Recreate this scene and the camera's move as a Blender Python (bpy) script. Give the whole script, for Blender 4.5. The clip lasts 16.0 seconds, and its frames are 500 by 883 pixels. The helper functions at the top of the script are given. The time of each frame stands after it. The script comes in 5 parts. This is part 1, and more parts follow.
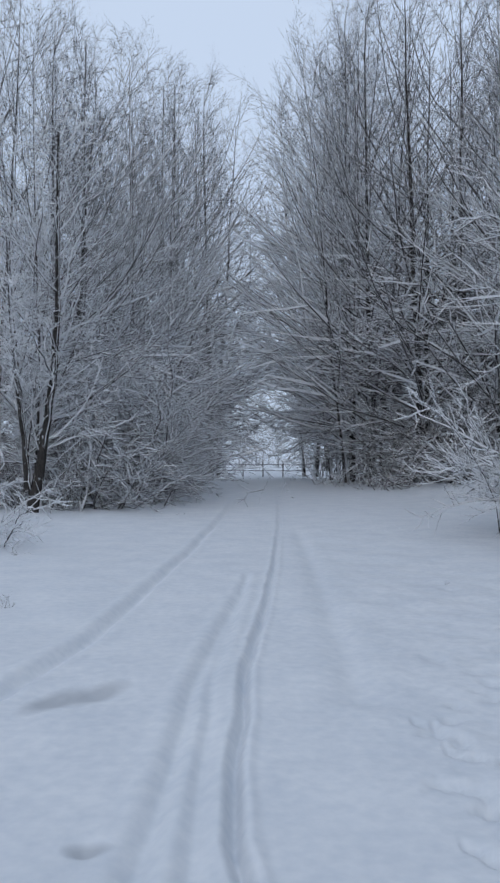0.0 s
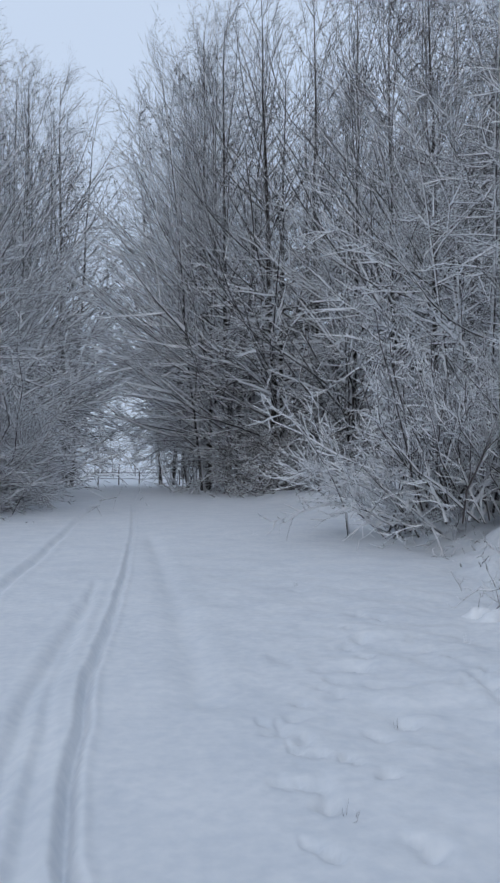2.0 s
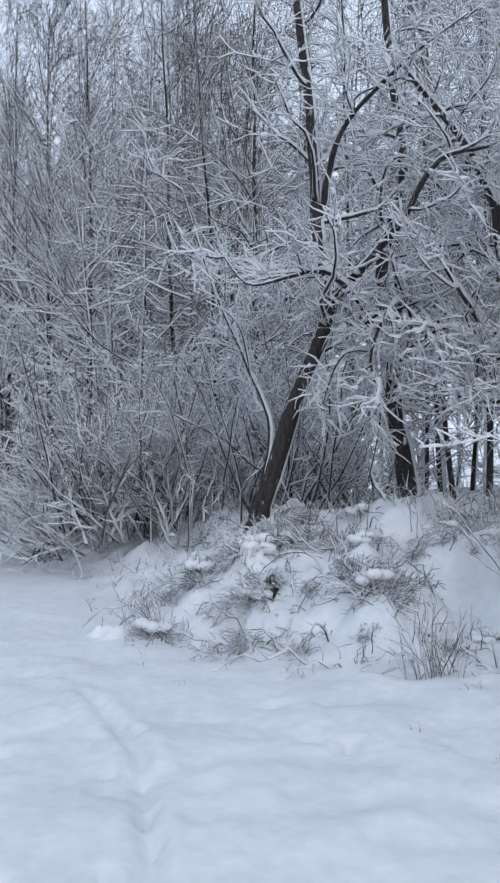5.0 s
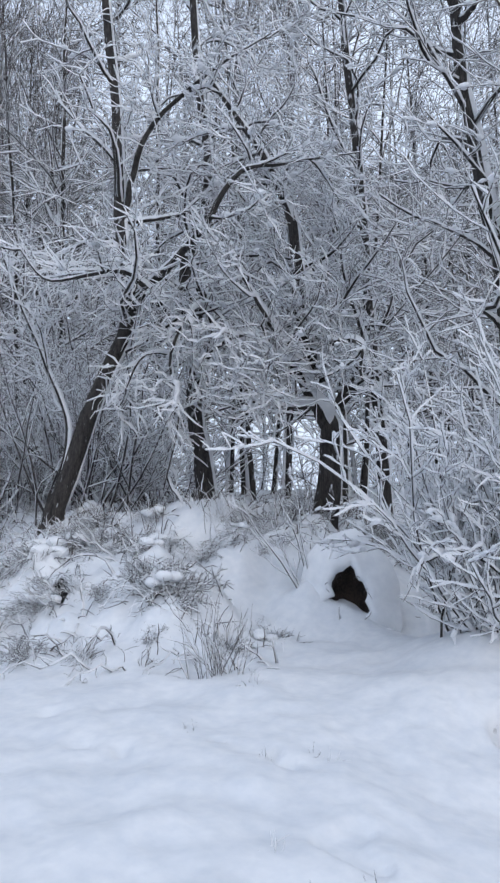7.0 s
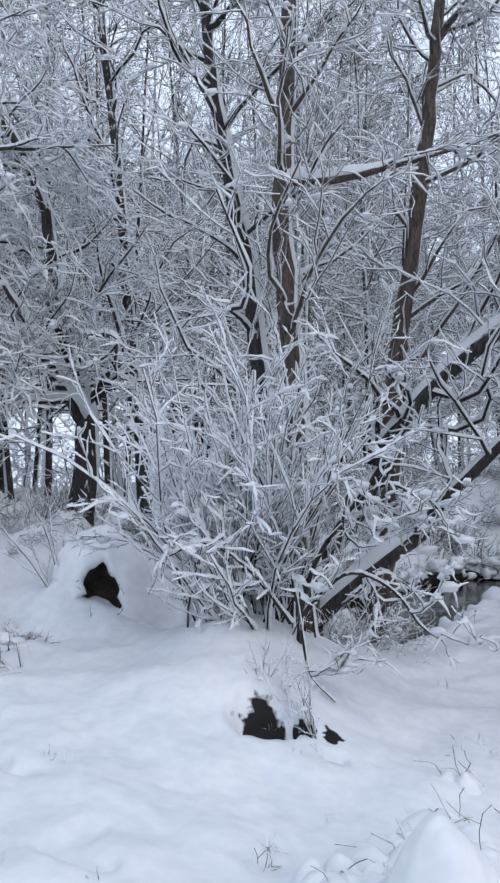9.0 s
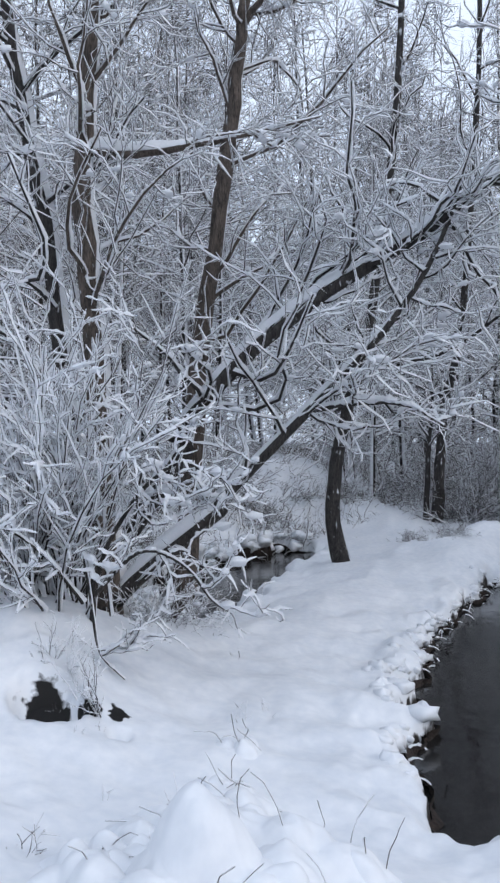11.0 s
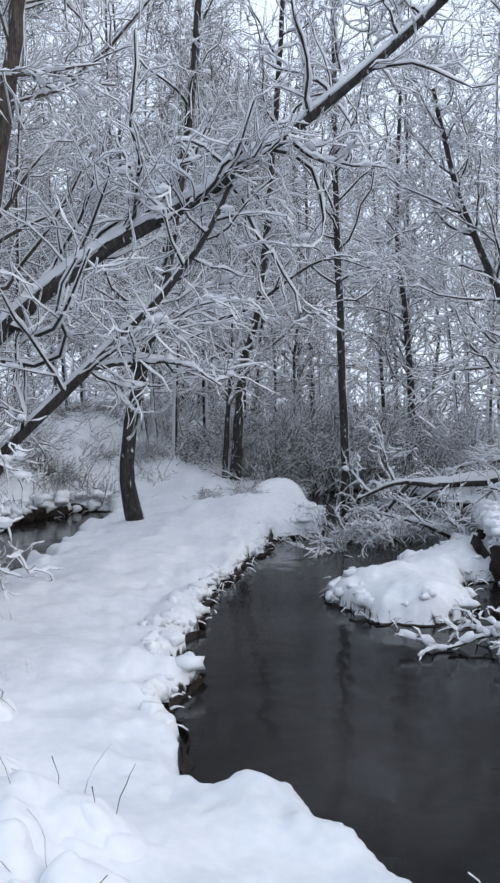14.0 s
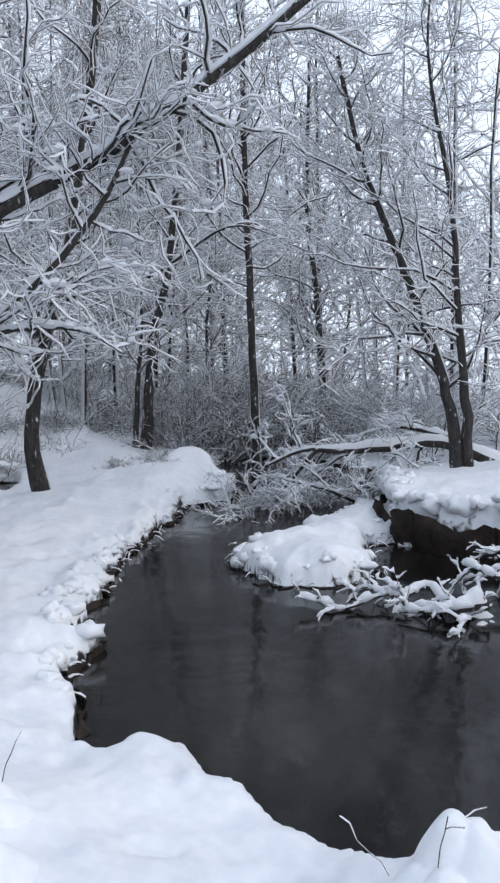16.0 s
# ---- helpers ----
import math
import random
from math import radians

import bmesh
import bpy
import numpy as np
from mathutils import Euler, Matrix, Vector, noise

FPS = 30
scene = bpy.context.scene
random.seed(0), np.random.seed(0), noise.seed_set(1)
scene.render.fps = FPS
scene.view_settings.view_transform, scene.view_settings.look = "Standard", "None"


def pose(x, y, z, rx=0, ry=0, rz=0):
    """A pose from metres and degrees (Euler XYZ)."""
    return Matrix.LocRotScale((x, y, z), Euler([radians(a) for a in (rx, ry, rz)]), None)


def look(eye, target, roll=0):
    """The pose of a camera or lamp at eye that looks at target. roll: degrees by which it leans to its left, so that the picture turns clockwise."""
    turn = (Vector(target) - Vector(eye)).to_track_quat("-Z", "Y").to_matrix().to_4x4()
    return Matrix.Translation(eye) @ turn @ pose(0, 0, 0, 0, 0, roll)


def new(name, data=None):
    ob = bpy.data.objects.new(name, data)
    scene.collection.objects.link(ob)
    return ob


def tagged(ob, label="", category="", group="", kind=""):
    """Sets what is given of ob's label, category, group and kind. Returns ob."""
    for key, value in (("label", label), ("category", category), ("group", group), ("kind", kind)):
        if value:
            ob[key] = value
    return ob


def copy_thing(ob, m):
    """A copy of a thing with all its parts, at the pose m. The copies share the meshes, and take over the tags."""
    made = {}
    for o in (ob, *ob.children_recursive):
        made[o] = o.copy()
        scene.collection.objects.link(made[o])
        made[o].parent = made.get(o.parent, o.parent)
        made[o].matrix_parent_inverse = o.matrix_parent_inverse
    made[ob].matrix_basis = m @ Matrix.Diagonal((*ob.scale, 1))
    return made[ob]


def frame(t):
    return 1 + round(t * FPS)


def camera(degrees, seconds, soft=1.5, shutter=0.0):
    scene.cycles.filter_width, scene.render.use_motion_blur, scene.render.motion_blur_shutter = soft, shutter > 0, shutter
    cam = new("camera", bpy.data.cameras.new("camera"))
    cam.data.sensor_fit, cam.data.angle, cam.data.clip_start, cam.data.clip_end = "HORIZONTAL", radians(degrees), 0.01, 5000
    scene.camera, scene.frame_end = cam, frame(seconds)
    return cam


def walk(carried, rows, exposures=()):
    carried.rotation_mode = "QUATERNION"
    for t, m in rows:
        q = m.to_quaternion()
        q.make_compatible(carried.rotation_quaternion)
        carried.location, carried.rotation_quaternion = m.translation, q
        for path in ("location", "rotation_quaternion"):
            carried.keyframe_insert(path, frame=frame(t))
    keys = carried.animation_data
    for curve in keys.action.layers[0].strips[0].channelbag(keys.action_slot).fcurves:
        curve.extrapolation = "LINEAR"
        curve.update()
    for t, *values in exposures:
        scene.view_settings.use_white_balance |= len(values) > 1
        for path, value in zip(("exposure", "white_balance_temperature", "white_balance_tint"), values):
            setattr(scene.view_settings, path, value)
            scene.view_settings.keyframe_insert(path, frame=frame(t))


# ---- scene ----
cam = camera(35.8, 16.0, soft=2.4)
METRES, EYE, TILT, LEAN, TURN = 1.7, 1.5, 1.3, 0.0, 0.0
ROWS = [
    (0.0, 0.0, 0.0, 0.0, -0.0, 0.0, -0.0),
    (0.5, -0.0154, 0.0332, -0.002, -1.67, 0.99, 0.05),
    (1.0, -0.0105, 0.0665, -0.0213, -3.88, 1.36, -0.13),
    (1.5, 0.0144, 0.0669, -0.0292, -6.93, 0.95, -0.36),
    (2.0, 0.0481, 0.0688, -0.0424, -10.5, 0.69, -0.31),
    (2.5, 0.0742, 0.0556, -0.0414, -14.69, 0.63, -0.2),
    (3.0, 0.1271, 0.0531, -0.0511, -19.11, 1.13, -0.14),
    (3.5, 0.1676, 0.0513, -0.0653, -24.02, 1.79, -0.11),
    (4.0, 0.1971, 0.0481, -0.0737, -28.21, 2.16, -0.08),
    (6.5, 0.3236, -0.0266, -0.0765, -44.88, 3.02, -0.66),
    (7.0, 0.3397, -0.045, -0.0802, -48.82, 3.0, -0.71),
    (7.5, 0.3607, -0.0648, -0.0865, -53.27, 3.0, -0.48),
    (8.0, 0.3766, -0.0851, -0.0877, -57.93, 2.97, -0.13),
    (8.5, 0.3872, -0.1076, -0.0842, -62.03, 2.89, 0.13),
    (9.0, 0.3966, -0.1342, -0.078, -65.65, 2.69, 0.28),
    (9.5, 0.4121, -0.1622, -0.076, -69.06, 2.4, 0.4),
    (10.0, 0.422, -0.1965, -0.0743, -72.33, 1.99, 0.45),
    (12.5, 0.4491, -0.3672, -0.0656, -86.43, -0.79, -0.01),
    (13.0, 0.448, -0.4021, -0.0665, -88.46, -1.21, -0.03),
    (13.5, 0.448, -0.4355, -0.0684, -90.37, -1.63, -0.19),
    (14.0, 0.4419, -0.4621, -0.0708, -92.19, -2.15, -0.31),
    (14.5, 0.4383, -0.4846, -0.0766, -93.86, -2.75, -0.2),
    (15.0, 0.4358, -0.5063, -0.0775, -95.42, -3.51, 0.0),
    (15.5, 0.4289, -0.5278, -0.0803, -96.89, -4.11, 0.01),
    (16.0, 0.4286, -0.5423, -0.0833, -98.35, -4.38, -0.2),
]
walk(cam, [(t, pose(0, 0, EYE, TILT, LEAN, TURN) @ pose(METRES * x, METRES * y, METRES * z, 90 + pitch, roll, yaw)) for t, x, y, z, yaw, pitch, roll in ROWS],
     exposures=[(0.0, -0.18, 6350, 8), (0.7, -0.25, 6350, 8), (2.0, -0.17, 6380, 8), (4.0, 0.13, 6450, 8), (7.0, 0.39, 6550, 10), (13.0, 0.52, 6650, 10), (16.0, 0.63, 6800, 10)])

# ---- sky and light: an even winter overcast ----
world = bpy.data.worlds.new("overcast")
scene.world = world
world.use_nodes = True
wn, wl = world.node_tree.nodes, world.node_tree.links
sky = wn.new("ShaderNodeTexSky")
sky.sky_type, sky.sun_disc = "NISHITA", False
sky.sun_elevation, sky.sun_rotation = radians(35), radians(200)
sky.dust_density, sky.air_density = 6.0, 1.0
cloud = wn.new("ShaderNodeMix")
cloud.data_type = "RGBA"
cloud.inputs["Factor"].default_value = 0.82
cloud.inputs["B"].default_value = (6.6, 7.6, 9.4, 1)
wl.new(sky.outputs["Color"], cloud.inputs["A"])
wl.new(cloud.outputs["Result"], wn["Background"].inputs["Color"])
wn["Background"].inputs["Strength"].default_value = 0.117
sun = new("sun", bpy.data.lights.new("sun", "SUN"))
sun.data.energy, sun.data.angle, sun.data.color = 0.35, radians(60), (0.95, 0.97, 1.0)
sun.matrix_world = look((0, 0, 12), (20, 60, 0))


# ---- materials ----
def material(name, low, high, scale=6.0, rough=0.8, bump=0.3, fine=60.0, detail=6.0, spec=0.3, dist=0.01, stretch=1.0):
    """Two colours mixed by coarse and fine noise at real size, with relief."""
    m = bpy.data.materials.new(name)
    m.use_nodes = True
    n, l = m.node_tree.nodes, m.node_tree.links
    bsdf = n["Principled BSDF"]
    pos = n.new("ShaderNodeNewGeometry")
    coarse, grain = n.new("ShaderNodeTexNoise"), n.new("ShaderNodeTexNoise")
    coarse.inputs["Scale"].default_value, grain.inputs["Scale"].default_value = scale, fine
    coarse.inputs["Detail"].default_value = detail
    grain.inputs["Detail"].default_value = 3
    size = n.new("ShaderNodeVectorMath")
    size.operation = "MULTIPLY"
    size.inputs[1].default_value = (1, 1, stretch)
    l.new(pos.outputs["Position"], size.inputs[0])
    for t in (coarse, grain):
        l.new(size.outputs[0], t.inputs["Vector"])
    add = n.new("ShaderNodeMath")
    add.operation = "MULTIPLY_ADD"
    add.inputs[1].default_value, add.inputs[2].default_value = 0.5, 0.0
    l.new(grain.outputs["Fac"], add.inputs[0])
    mean = n.new("ShaderNodeMath")
    mean.operation = "MULTIPLY_ADD"
    mean.inputs[1].default_value = 0.5
    l.new(coarse.outputs["Fac"], mean.inputs[0])
    l.new(add.outputs[0], mean.inputs[2])
    ramp = n.new("ShaderNodeValToRGB")
    ramp.color_ramp.elements[0].position, ramp.color_ramp.elements[1].position = 0.36, 0.64
    ramp.color_ramp.elements[0].color, ramp.color_ramp.elements[1].color = (*low, 1), (*high, 1)
    l.new(mean.outputs[0], ramp.inputs["Fac"])
    l.new(ramp.outputs["Color"], bsdf.inputs["Base Color"])
    b = n.new("ShaderNodeBump")
    b.inputs["Strength"].default_value, b.inputs["Distance"].default_value = bump, dist
    l.new(mean.outputs[0], b.inputs["Height"])
    l.new(b.outputs["Normal"], bsdf.inputs["Normal"])
    bsdf.inputs["Roughness"].default_value = rough
    bsdf.inputs["Specular IOR Level"].default_value = spec
    return m


SNOW = material("snow", (0.64, 0.665, 0.70), (0.755, 0.77, 0.79), scale=1.6, rough=0.65, bump=0.14, fine=10.0, dist=0.03)
RIME = material("branch_snow", (0.83, 0.85, 0.88), (0.92, 0.93, 0.95), scale=5.0, rough=0.7, bump=0.3, fine=60.0)
BARK = material("bark", (0.012, 0.011, 0.011), (0.065, 0.058, 0.054), scale=22.0, rough=0.9, bump=1.0, fine=80.0, dist=0.03, stretch=0.22)
PALE_BARK = material("pale_bark", (0.030, 0.025, 0.022), (0.135, 0.108, 0.090), scale=20.0, rough=0.9, bump=1.0, fine=80.0, dist=0.03, stretch=0.2)
TWIG = material("twig_bark", (0.030, 0.027, 0.028), (0.085, 0.075, 0.074), scale=12.0, rough=0.9, bump=0.2)
EARTH = material("wet_earth", (0.004, 0.003, 0.003), (0.034, 0.022, 0.016), scale=7.0, rough=0.75, bump=0.9, fine=40.0, dist=0.04)


def snow_streaks(m, size, cut):
    """Patches of wind-driven snow caught on rough bark."""
    n, l = m.node_tree.nodes, m.node_tree.links
    bsdf = n["Principled BSDF"]
    wood = bsdf.inputs["Base Color"].links[0].from_socket
    g, scale, tex = n.new("ShaderNodeNewGeometry"), n.new("ShaderNodeVectorMath"), n.new("ShaderNodeTexNoise")
    scale.operation = "MULTIPLY"
    scale.inputs[1].default_value = (1, 1, 0.45)
    l.new(g.outputs["Position"], scale.inputs[0])
    l.new(scale.outputs[0], tex.inputs["Vector"])
    tex.inputs["Scale"].default_value, tex.inputs["Detail"].default_value = size, 8.0
    ramp, mix = n.new("ShaderNodeValToRGB"), n.new("ShaderNodeMix")
    ramp.color_ramp.elements[0].position, ramp.color_ramp.elements[1].position = cut, cut + 0.10
    mix.data_type = "RGBA"
    mix.inputs["B"].default_value = (0.74, 0.76, 0.80, 1)
    l.new(tex.outputs["Fac"], ramp.inputs["Fac"])
    l.new(ramp.outputs["Color"], mix.inputs["Factor"])
    l.new(wood, mix.inputs["A"])
    l.new(mix.outputs["Result"], bsdf.inputs["Base Color"])


def let_light_through(m, share):
    """Loose snow on twigs glows a little when lit from behind."""
    n, l = m.node_tree.nodes, m.node_tree.links
    bsdf, out = n["Principled BSDF"], n["Material Output"]
    t, mix = n.new("ShaderNodeBsdfTranslucent"), n.new("ShaderNodeMixShader")
    l.new(bsdf.inputs["Base Color"].links[0].from_socket, t.inputs["Color"])
    mix.inputs["Fac"].default_value = share
    l.new(bsdf.outputs[0], mix.inputs[1])
    l.new(t.outputs[0], mix.inputs[2])
    l.new(mix.outputs[0], out.inputs["Surface"])


let_light_through(RIME, 0.38)
snow_streaks(BARK, 13.0, 0.635)
snow_streaks(PALE_BARK, 13.0, 0.65)
STRAW = material("dry_stalk", (0.03, 0.024, 0.020), (0.12, 0.095, 0.075), scale=10.0, rough=0.9, bump=0.2)

WATER = bpy.data.materials.new("stream_water")
WATER.use_nodes = True
_n, _l = WATER.node_tree.nodes, WATER.node_tree.links
_b = _n["Principled BSDF"]
_pos, _w, _c = _n.new("ShaderNodeNewGeometry"), _n.new("ShaderNodeTexNoise"), _n.new("ShaderNodeTexNoise")
_w.inputs["Scale"].default_value, _w.inputs["Detail"].default_value = 3.0, 4.0
_c.inputs["Scale"].default_value, _c.inputs["Detail"].default_value = 0.8, 5.0
_l.new(_pos.outputs["Position"], _w.inputs["Vector"])
_l.new(_pos.outputs["Position"], _c.inputs["Vector"])
_r = _n.new("ShaderNodeValToRGB")
_r.color_ramp.elements[0].color, _r.color_ramp.elements[1].color = (0.004, 0.0036, 0.0033, 1), (0.022, 0.0205, 0.0195, 1)
_r.color_ramp.elements[0].position, _r.color_ramp.elements[1].position = 0.35, 0.7
_l.new(_c.outputs["Fac"], _r.inputs["Fac"])
_l.new(_r.outputs["Color"], _b.inputs["Base Color"])
_u = _n.new("ShaderNodeBump")
_u.inputs["Strength"].default_value, _u.inputs["Distance"].default_value = 0.4, 0.02
_l.new(_w.outputs["Fac"], _u.inputs["Height"])
_l.new(_u.outputs["Normal"], _b.inputs["Normal"])
_b.inputs["Roughness"].default_value, _b.inputs["IOR"].default_value = 0.10, 1.33


# ground pits whose shade is painted in: centre, length, width, turn
PIT_DARK = [((5.26, 1.80), 0.14, 0.13, 25), ((5.40, 1.39), 0.10, 0.06, 25), ((5.32, 1.54), 0.06, 0.08, 25), ((5.07, 6.31), 0.18, 0.08, 60), ((5.28, 7.07), 0.18, 0.08, 45)]
GROUND = material("ground_snow", (0.61, 0.64, 0.68), (0.73, 0.745, 0.765), scale=1.6, rough=0.65, bump=0.15, fine=12.0, dist=0.035)
_n, _l = GROUND.node_tree.nodes, GROUND.node_tree.links
_b = _n["Principled BSDF"]
_snow = _b.inputs["Base Color"].links[0].from_socket
_g, _x, _e = _n.new("ShaderNodeNewGeometry"), _n.new("ShaderNodeSeparateXYZ"), _n.new("ShaderNodeTexNoise")
_e.inputs["Scale"].default_value, _e.inputs["Detail"].default_value = 9.0, 6.0
_l.new(_g.outputs["Normal"], _x.inputs[0])
_l.new(_g.outputs["Position"], _e.inputs["Vector"])
_a = _n.new("ShaderNodeMath")
_a.operation = "MULTIPLY_ADD"
_a.inputs[1].default_value = 0.55
_l.new(_e.outputs["Fac"], _a.inputs[0])
_l.new(_x.outputs["Z"], _a.inputs[2])
_k = _n.new("ShaderNodeValToRGB")
_k.color_ramp.elements[0].position, _k.color_ramp.elements[1].position = 0.50, 0.62
_l.new(_a.outputs[0], _k.inputs["Fac"])
_m = _n.new("ShaderNodeMix")
_m.data_type = "RGBA"
_c = _n.new("ShaderNodeValToRGB")
_c.color_ramp.elements[0].color, _c.color_ramp.elements[1].color = (0.006, 0.005, 0.004, 1), (0.035, 0.025, 0.019, 1)
_l.new(_e.outputs["Fac"], _c.inputs["Fac"])
_l.new(_k.outputs["Color"], _m.inputs["Factor"])
_l.new(_c.outputs["Color"], _m.inputs["A"])
_l.new(_snow, _m.inputs["B"])
_last = _m.outputs["Result"]
# soft grey shade of the shallow pits beside the wheel rut, painted into the snow
for (x, y), long, wide, turn in (((-0.98, 4.98), 0.36, 0.17, 60), ((-1.22, 4.83), 0.36, 0.15, 65), ((-0.63, 3.02), 0.12, 0.08, 0)):
    _o, _p, _s, _r, _w = _n.new("ShaderNodeNewGeometry"), _n.new("ShaderNodeMapping"), _n.new("ShaderNodeTexGradient"), _n.new("ShaderNodeValToRGB"), _n.new("ShaderNodeMix")
    _p.vector_type, _s.gradient_type, _w.data_type = "TEXTURE", "SPHERICAL", "RGBA"
    _p.inputs["Location"].default_value = (x, y, 0)
    _p.inputs["Rotation"].default_value = (0, 0, radians(turn))
    _p.inputs["Scale"].default_value = (long, wide, 3)
    _r.color_ramp.elements[0].position, _r.color_ramp.elements[1].position = 0.05, 0.6
    _r.color_ramp.elements[1].color = (0.6, 0.6, 0.6, 1)
    _w.inputs["B"].default_value = (0.33, 0.345, 0.37, 1)
    _l.new(_o.outputs["Position"], _p.inputs["Vector"])
    _l.new(_p.outputs["Vector"], _s.inputs["Vector"])
    _l.new(_s.outputs["Fac"], _r.inputs["Fac"])
    _l.new(_r.outputs["Color"], _w.inputs["Factor"])
    _l.new(_last, _w.inputs["A"])
    _last = _w.outputs["Result"]
# earth in the pits under the bush and the brambles, painted black for their shade
_q = _n.new("ShaderNodeTexNoise")
_q.inputs["Scale"].default_value, _q.inputs["Detail"].default_value = 11.0, 4.0
_d = _n.new("ShaderNodeVectorMath")
_d.operation = "MULTIPLY_ADD"
_d.inputs[1].default_value = (0.16, 0.16, 0.0)
_o = _n.new("ShaderNodeNewGeometry")
_l.new(_o.outputs["Position"], _q.inputs["Vector"])
_l.new(_q.outputs["Color"], _d.inputs[0])
_l.new(_o.outputs["Position"], _d.inputs[2])
for (x, y), long, wide, turn in PIT_DARK:
    _p, _s, _r, _w = _n.new("ShaderNodeMapping"), _n.new("ShaderNodeTexGradient"), _n.new("ShaderNodeValToRGB"), _n.new("ShaderNodeMix")
    _p.vector_type, _s.gradient_type, _w.data_type = "TEXTURE", "SPHERICAL", "RGBA"
    _p.inputs["Location"].default_value = (x + 0.08, y + 0.08, 0)
    _p.inputs["Rotation"].default_value = (0, 0, radians(turn))
    _p.inputs["Scale"].default_value = (2 * long, 2 * wide, 6)
    _r.color_ramp.elements[0].position, _r.color_ramp.elements[1].position = 0.44, 0.52
    _l.new(_d.outputs["Vector"], _p.inputs["Vector"])
    _l.new(_p.outputs["Vector"], _s.inputs["Vector"])
    _l.new(_s.outputs["Fac"], _r.inputs["Fac"])
    _l.new(_r.outputs["Color"], _w.inputs["Factor"])
    _l.new(_last, _w.inputs["A"])
    _w.inputs["B"].default_value = (0.004, 0.0033, 0.003, 1)
    _last = _w.outputs["Result"]
_l.new(_last, _b.inputs["Base Color"])


# ---- noise and terrain ----
def value_noise(x, y, seed):
    """Smooth noise on a unit lattice, -1 to 1."""
    def lattice(i, j):
        h = (i.astype(np.int64) * 374761393 + j.astype(np.int64) * 668265263 + seed * 974711) & 0xFFFFFFFF
        h = ((h ^ (h >> 13)) * 1274126177) & 0xFFFFFFFF
        return ((h ^ (h >> 16)) & 0xFFFF) / 32767.5 - 1
    i, j = np.floor(x), np.floor(y)
    u, v = x - i, y - j
    u, v = u * u * (3 - 2 * u), v * v * (3 - 2 * v)
    a, b, c, d = lattice(i, j), lattice(i + 1, j), lattice(i, j + 1), lattice(i + 1, j + 1)
    return (a * (1 - u) + b * u) * (1 - v) + (c * (1 - u) + d * u) * v


def fbm(x, y, size, seed, octaves=4):
    total, gain = 0, 1.0
    for k in range(octaves):
        total = total + gain * value_noise(x / size + 17.3 * k, y / size - 9.1 * k, seed + k)
        size, gain = size * 0.5, gain * 0.5
    return total


def smooth(a, b, v):
    v = np.clip((v - a) / (b - a), 0, 1)
    return v * v * (3 - 2 * v)


def line_distance(x, y, pts, closed=False):
    pts = list(pts) + ([pts[0]] if closed else [])
    best = np.full(x.shape, 1e9)
    for (ax, ay), (bx, by) in zip(pts[:-1], pts[1:]):
        dx, dy = bx - ax, by - ay
        k = np.clip(((x - ax) * dx + (y - ay) * dy) / (dx * dx + dy * dy + 1e-9), 0, 1)
        best = np.minimum(best, np.hypot(x - ax - k * dx, y - ay - k * dy))
    return best


def region(x, y, pts):
    """Signed distance to a closed outline: positive inside."""
    inside = np.zeros(x.shape, bool)
    for (ax, ay), (bx, by) in zip(pts, list(pts[1:]) + [pts[0]]):
        if ay != by:
            inside ^= ((ay > y) != (by > y)) & (x < (bx - ax) * (y - ay) / (by - ay) + ax)
    return np.where(inside, 1, -1) * line_distance(x, y, pts, True)


LEVEL = -0.72
STREAM = [(1.2, -5.0), (2.4, -3.0), (3.44, -1.83), (3.80, -1.62), (4.14, -1.42), (4.42, -1.24), (4.66, -1.19), (4.84, -1.10), (4.80, -0.74), (4.88, -0.54), (5.50, -0.52),
          (6.13, -0.34), (6.64, -0.68), (6.71, -0.33), (7.61, -0.27), (8.41, -0.52), (10.33, -0.85), (12.92, -1.64), (14.07, -2.55), (17, -2.25), (18.6, -2.4), (20.5, -3.2),
          (20.6, -4.8), (19, -5.5), (17.1, -5.9), (16.2, -7.3), (15, -10), (12, -13), (5, -13), (1.8, -8)]
BACKWATER = [(10.13, 2.83), (10.05, 1.89), (11.43, 1.73), (14.91, 1.49), (17.0, 1.25), (17.5, 1.7), (17.59, 2.26), (16.16, 3.17), (14.24, 3.51), (13.31, 3.80), (12.71, 4.13)]
ISLET = [(9.09, -1.97), (8.20, -2.18), (8.01, -2.60), (7.93, -2.98), (8.42, -3.39), (8.99, -3.42), (9.75, -3.79), (10.54, -4.42), (11.98, -4.76), (12.39, -4.48), (11.37, -3.79), (10.67, -3.10), (10.11, -2.76), (9.95, -2.55), (9.89, -2.21)]
SPIT = [(13.0, -5.0), (11.6, -4.5), (9.9, -4.0), (9.2, -4.4), (8.7, -4.9), (8.0, -7.0), (8.5, -9.0), (12.5, -8.5), (13.8, -6.5)]
BANK = [(6.3, 26), (6.0, 16), (5.2, 11), (4.2, 7.5), (4.0, 5.6), (4.5, 4.4), (5.3, 3.7), (6.6, 3.9), (7.4, 3.2), (8.4, 2.5), (9.4, 2.5), (10.4, 3.7), (12.8, 3.95), (15.4, 3.4),
        (17.7, 2.0), (19.3, 0.5), (21, 0.0), (27, -2.0), (70, -4), (900, -40), (900, 900), (30, 900), (9, 60), (7, 40)]
SOUTH = [(2.5, -40), (8, -14), (13, -13.5), (16, -10), (18, -7.5), (21, -6.4), (27, -6.2), (60, -9), (900, -60), (900, -900), (2, -900)]
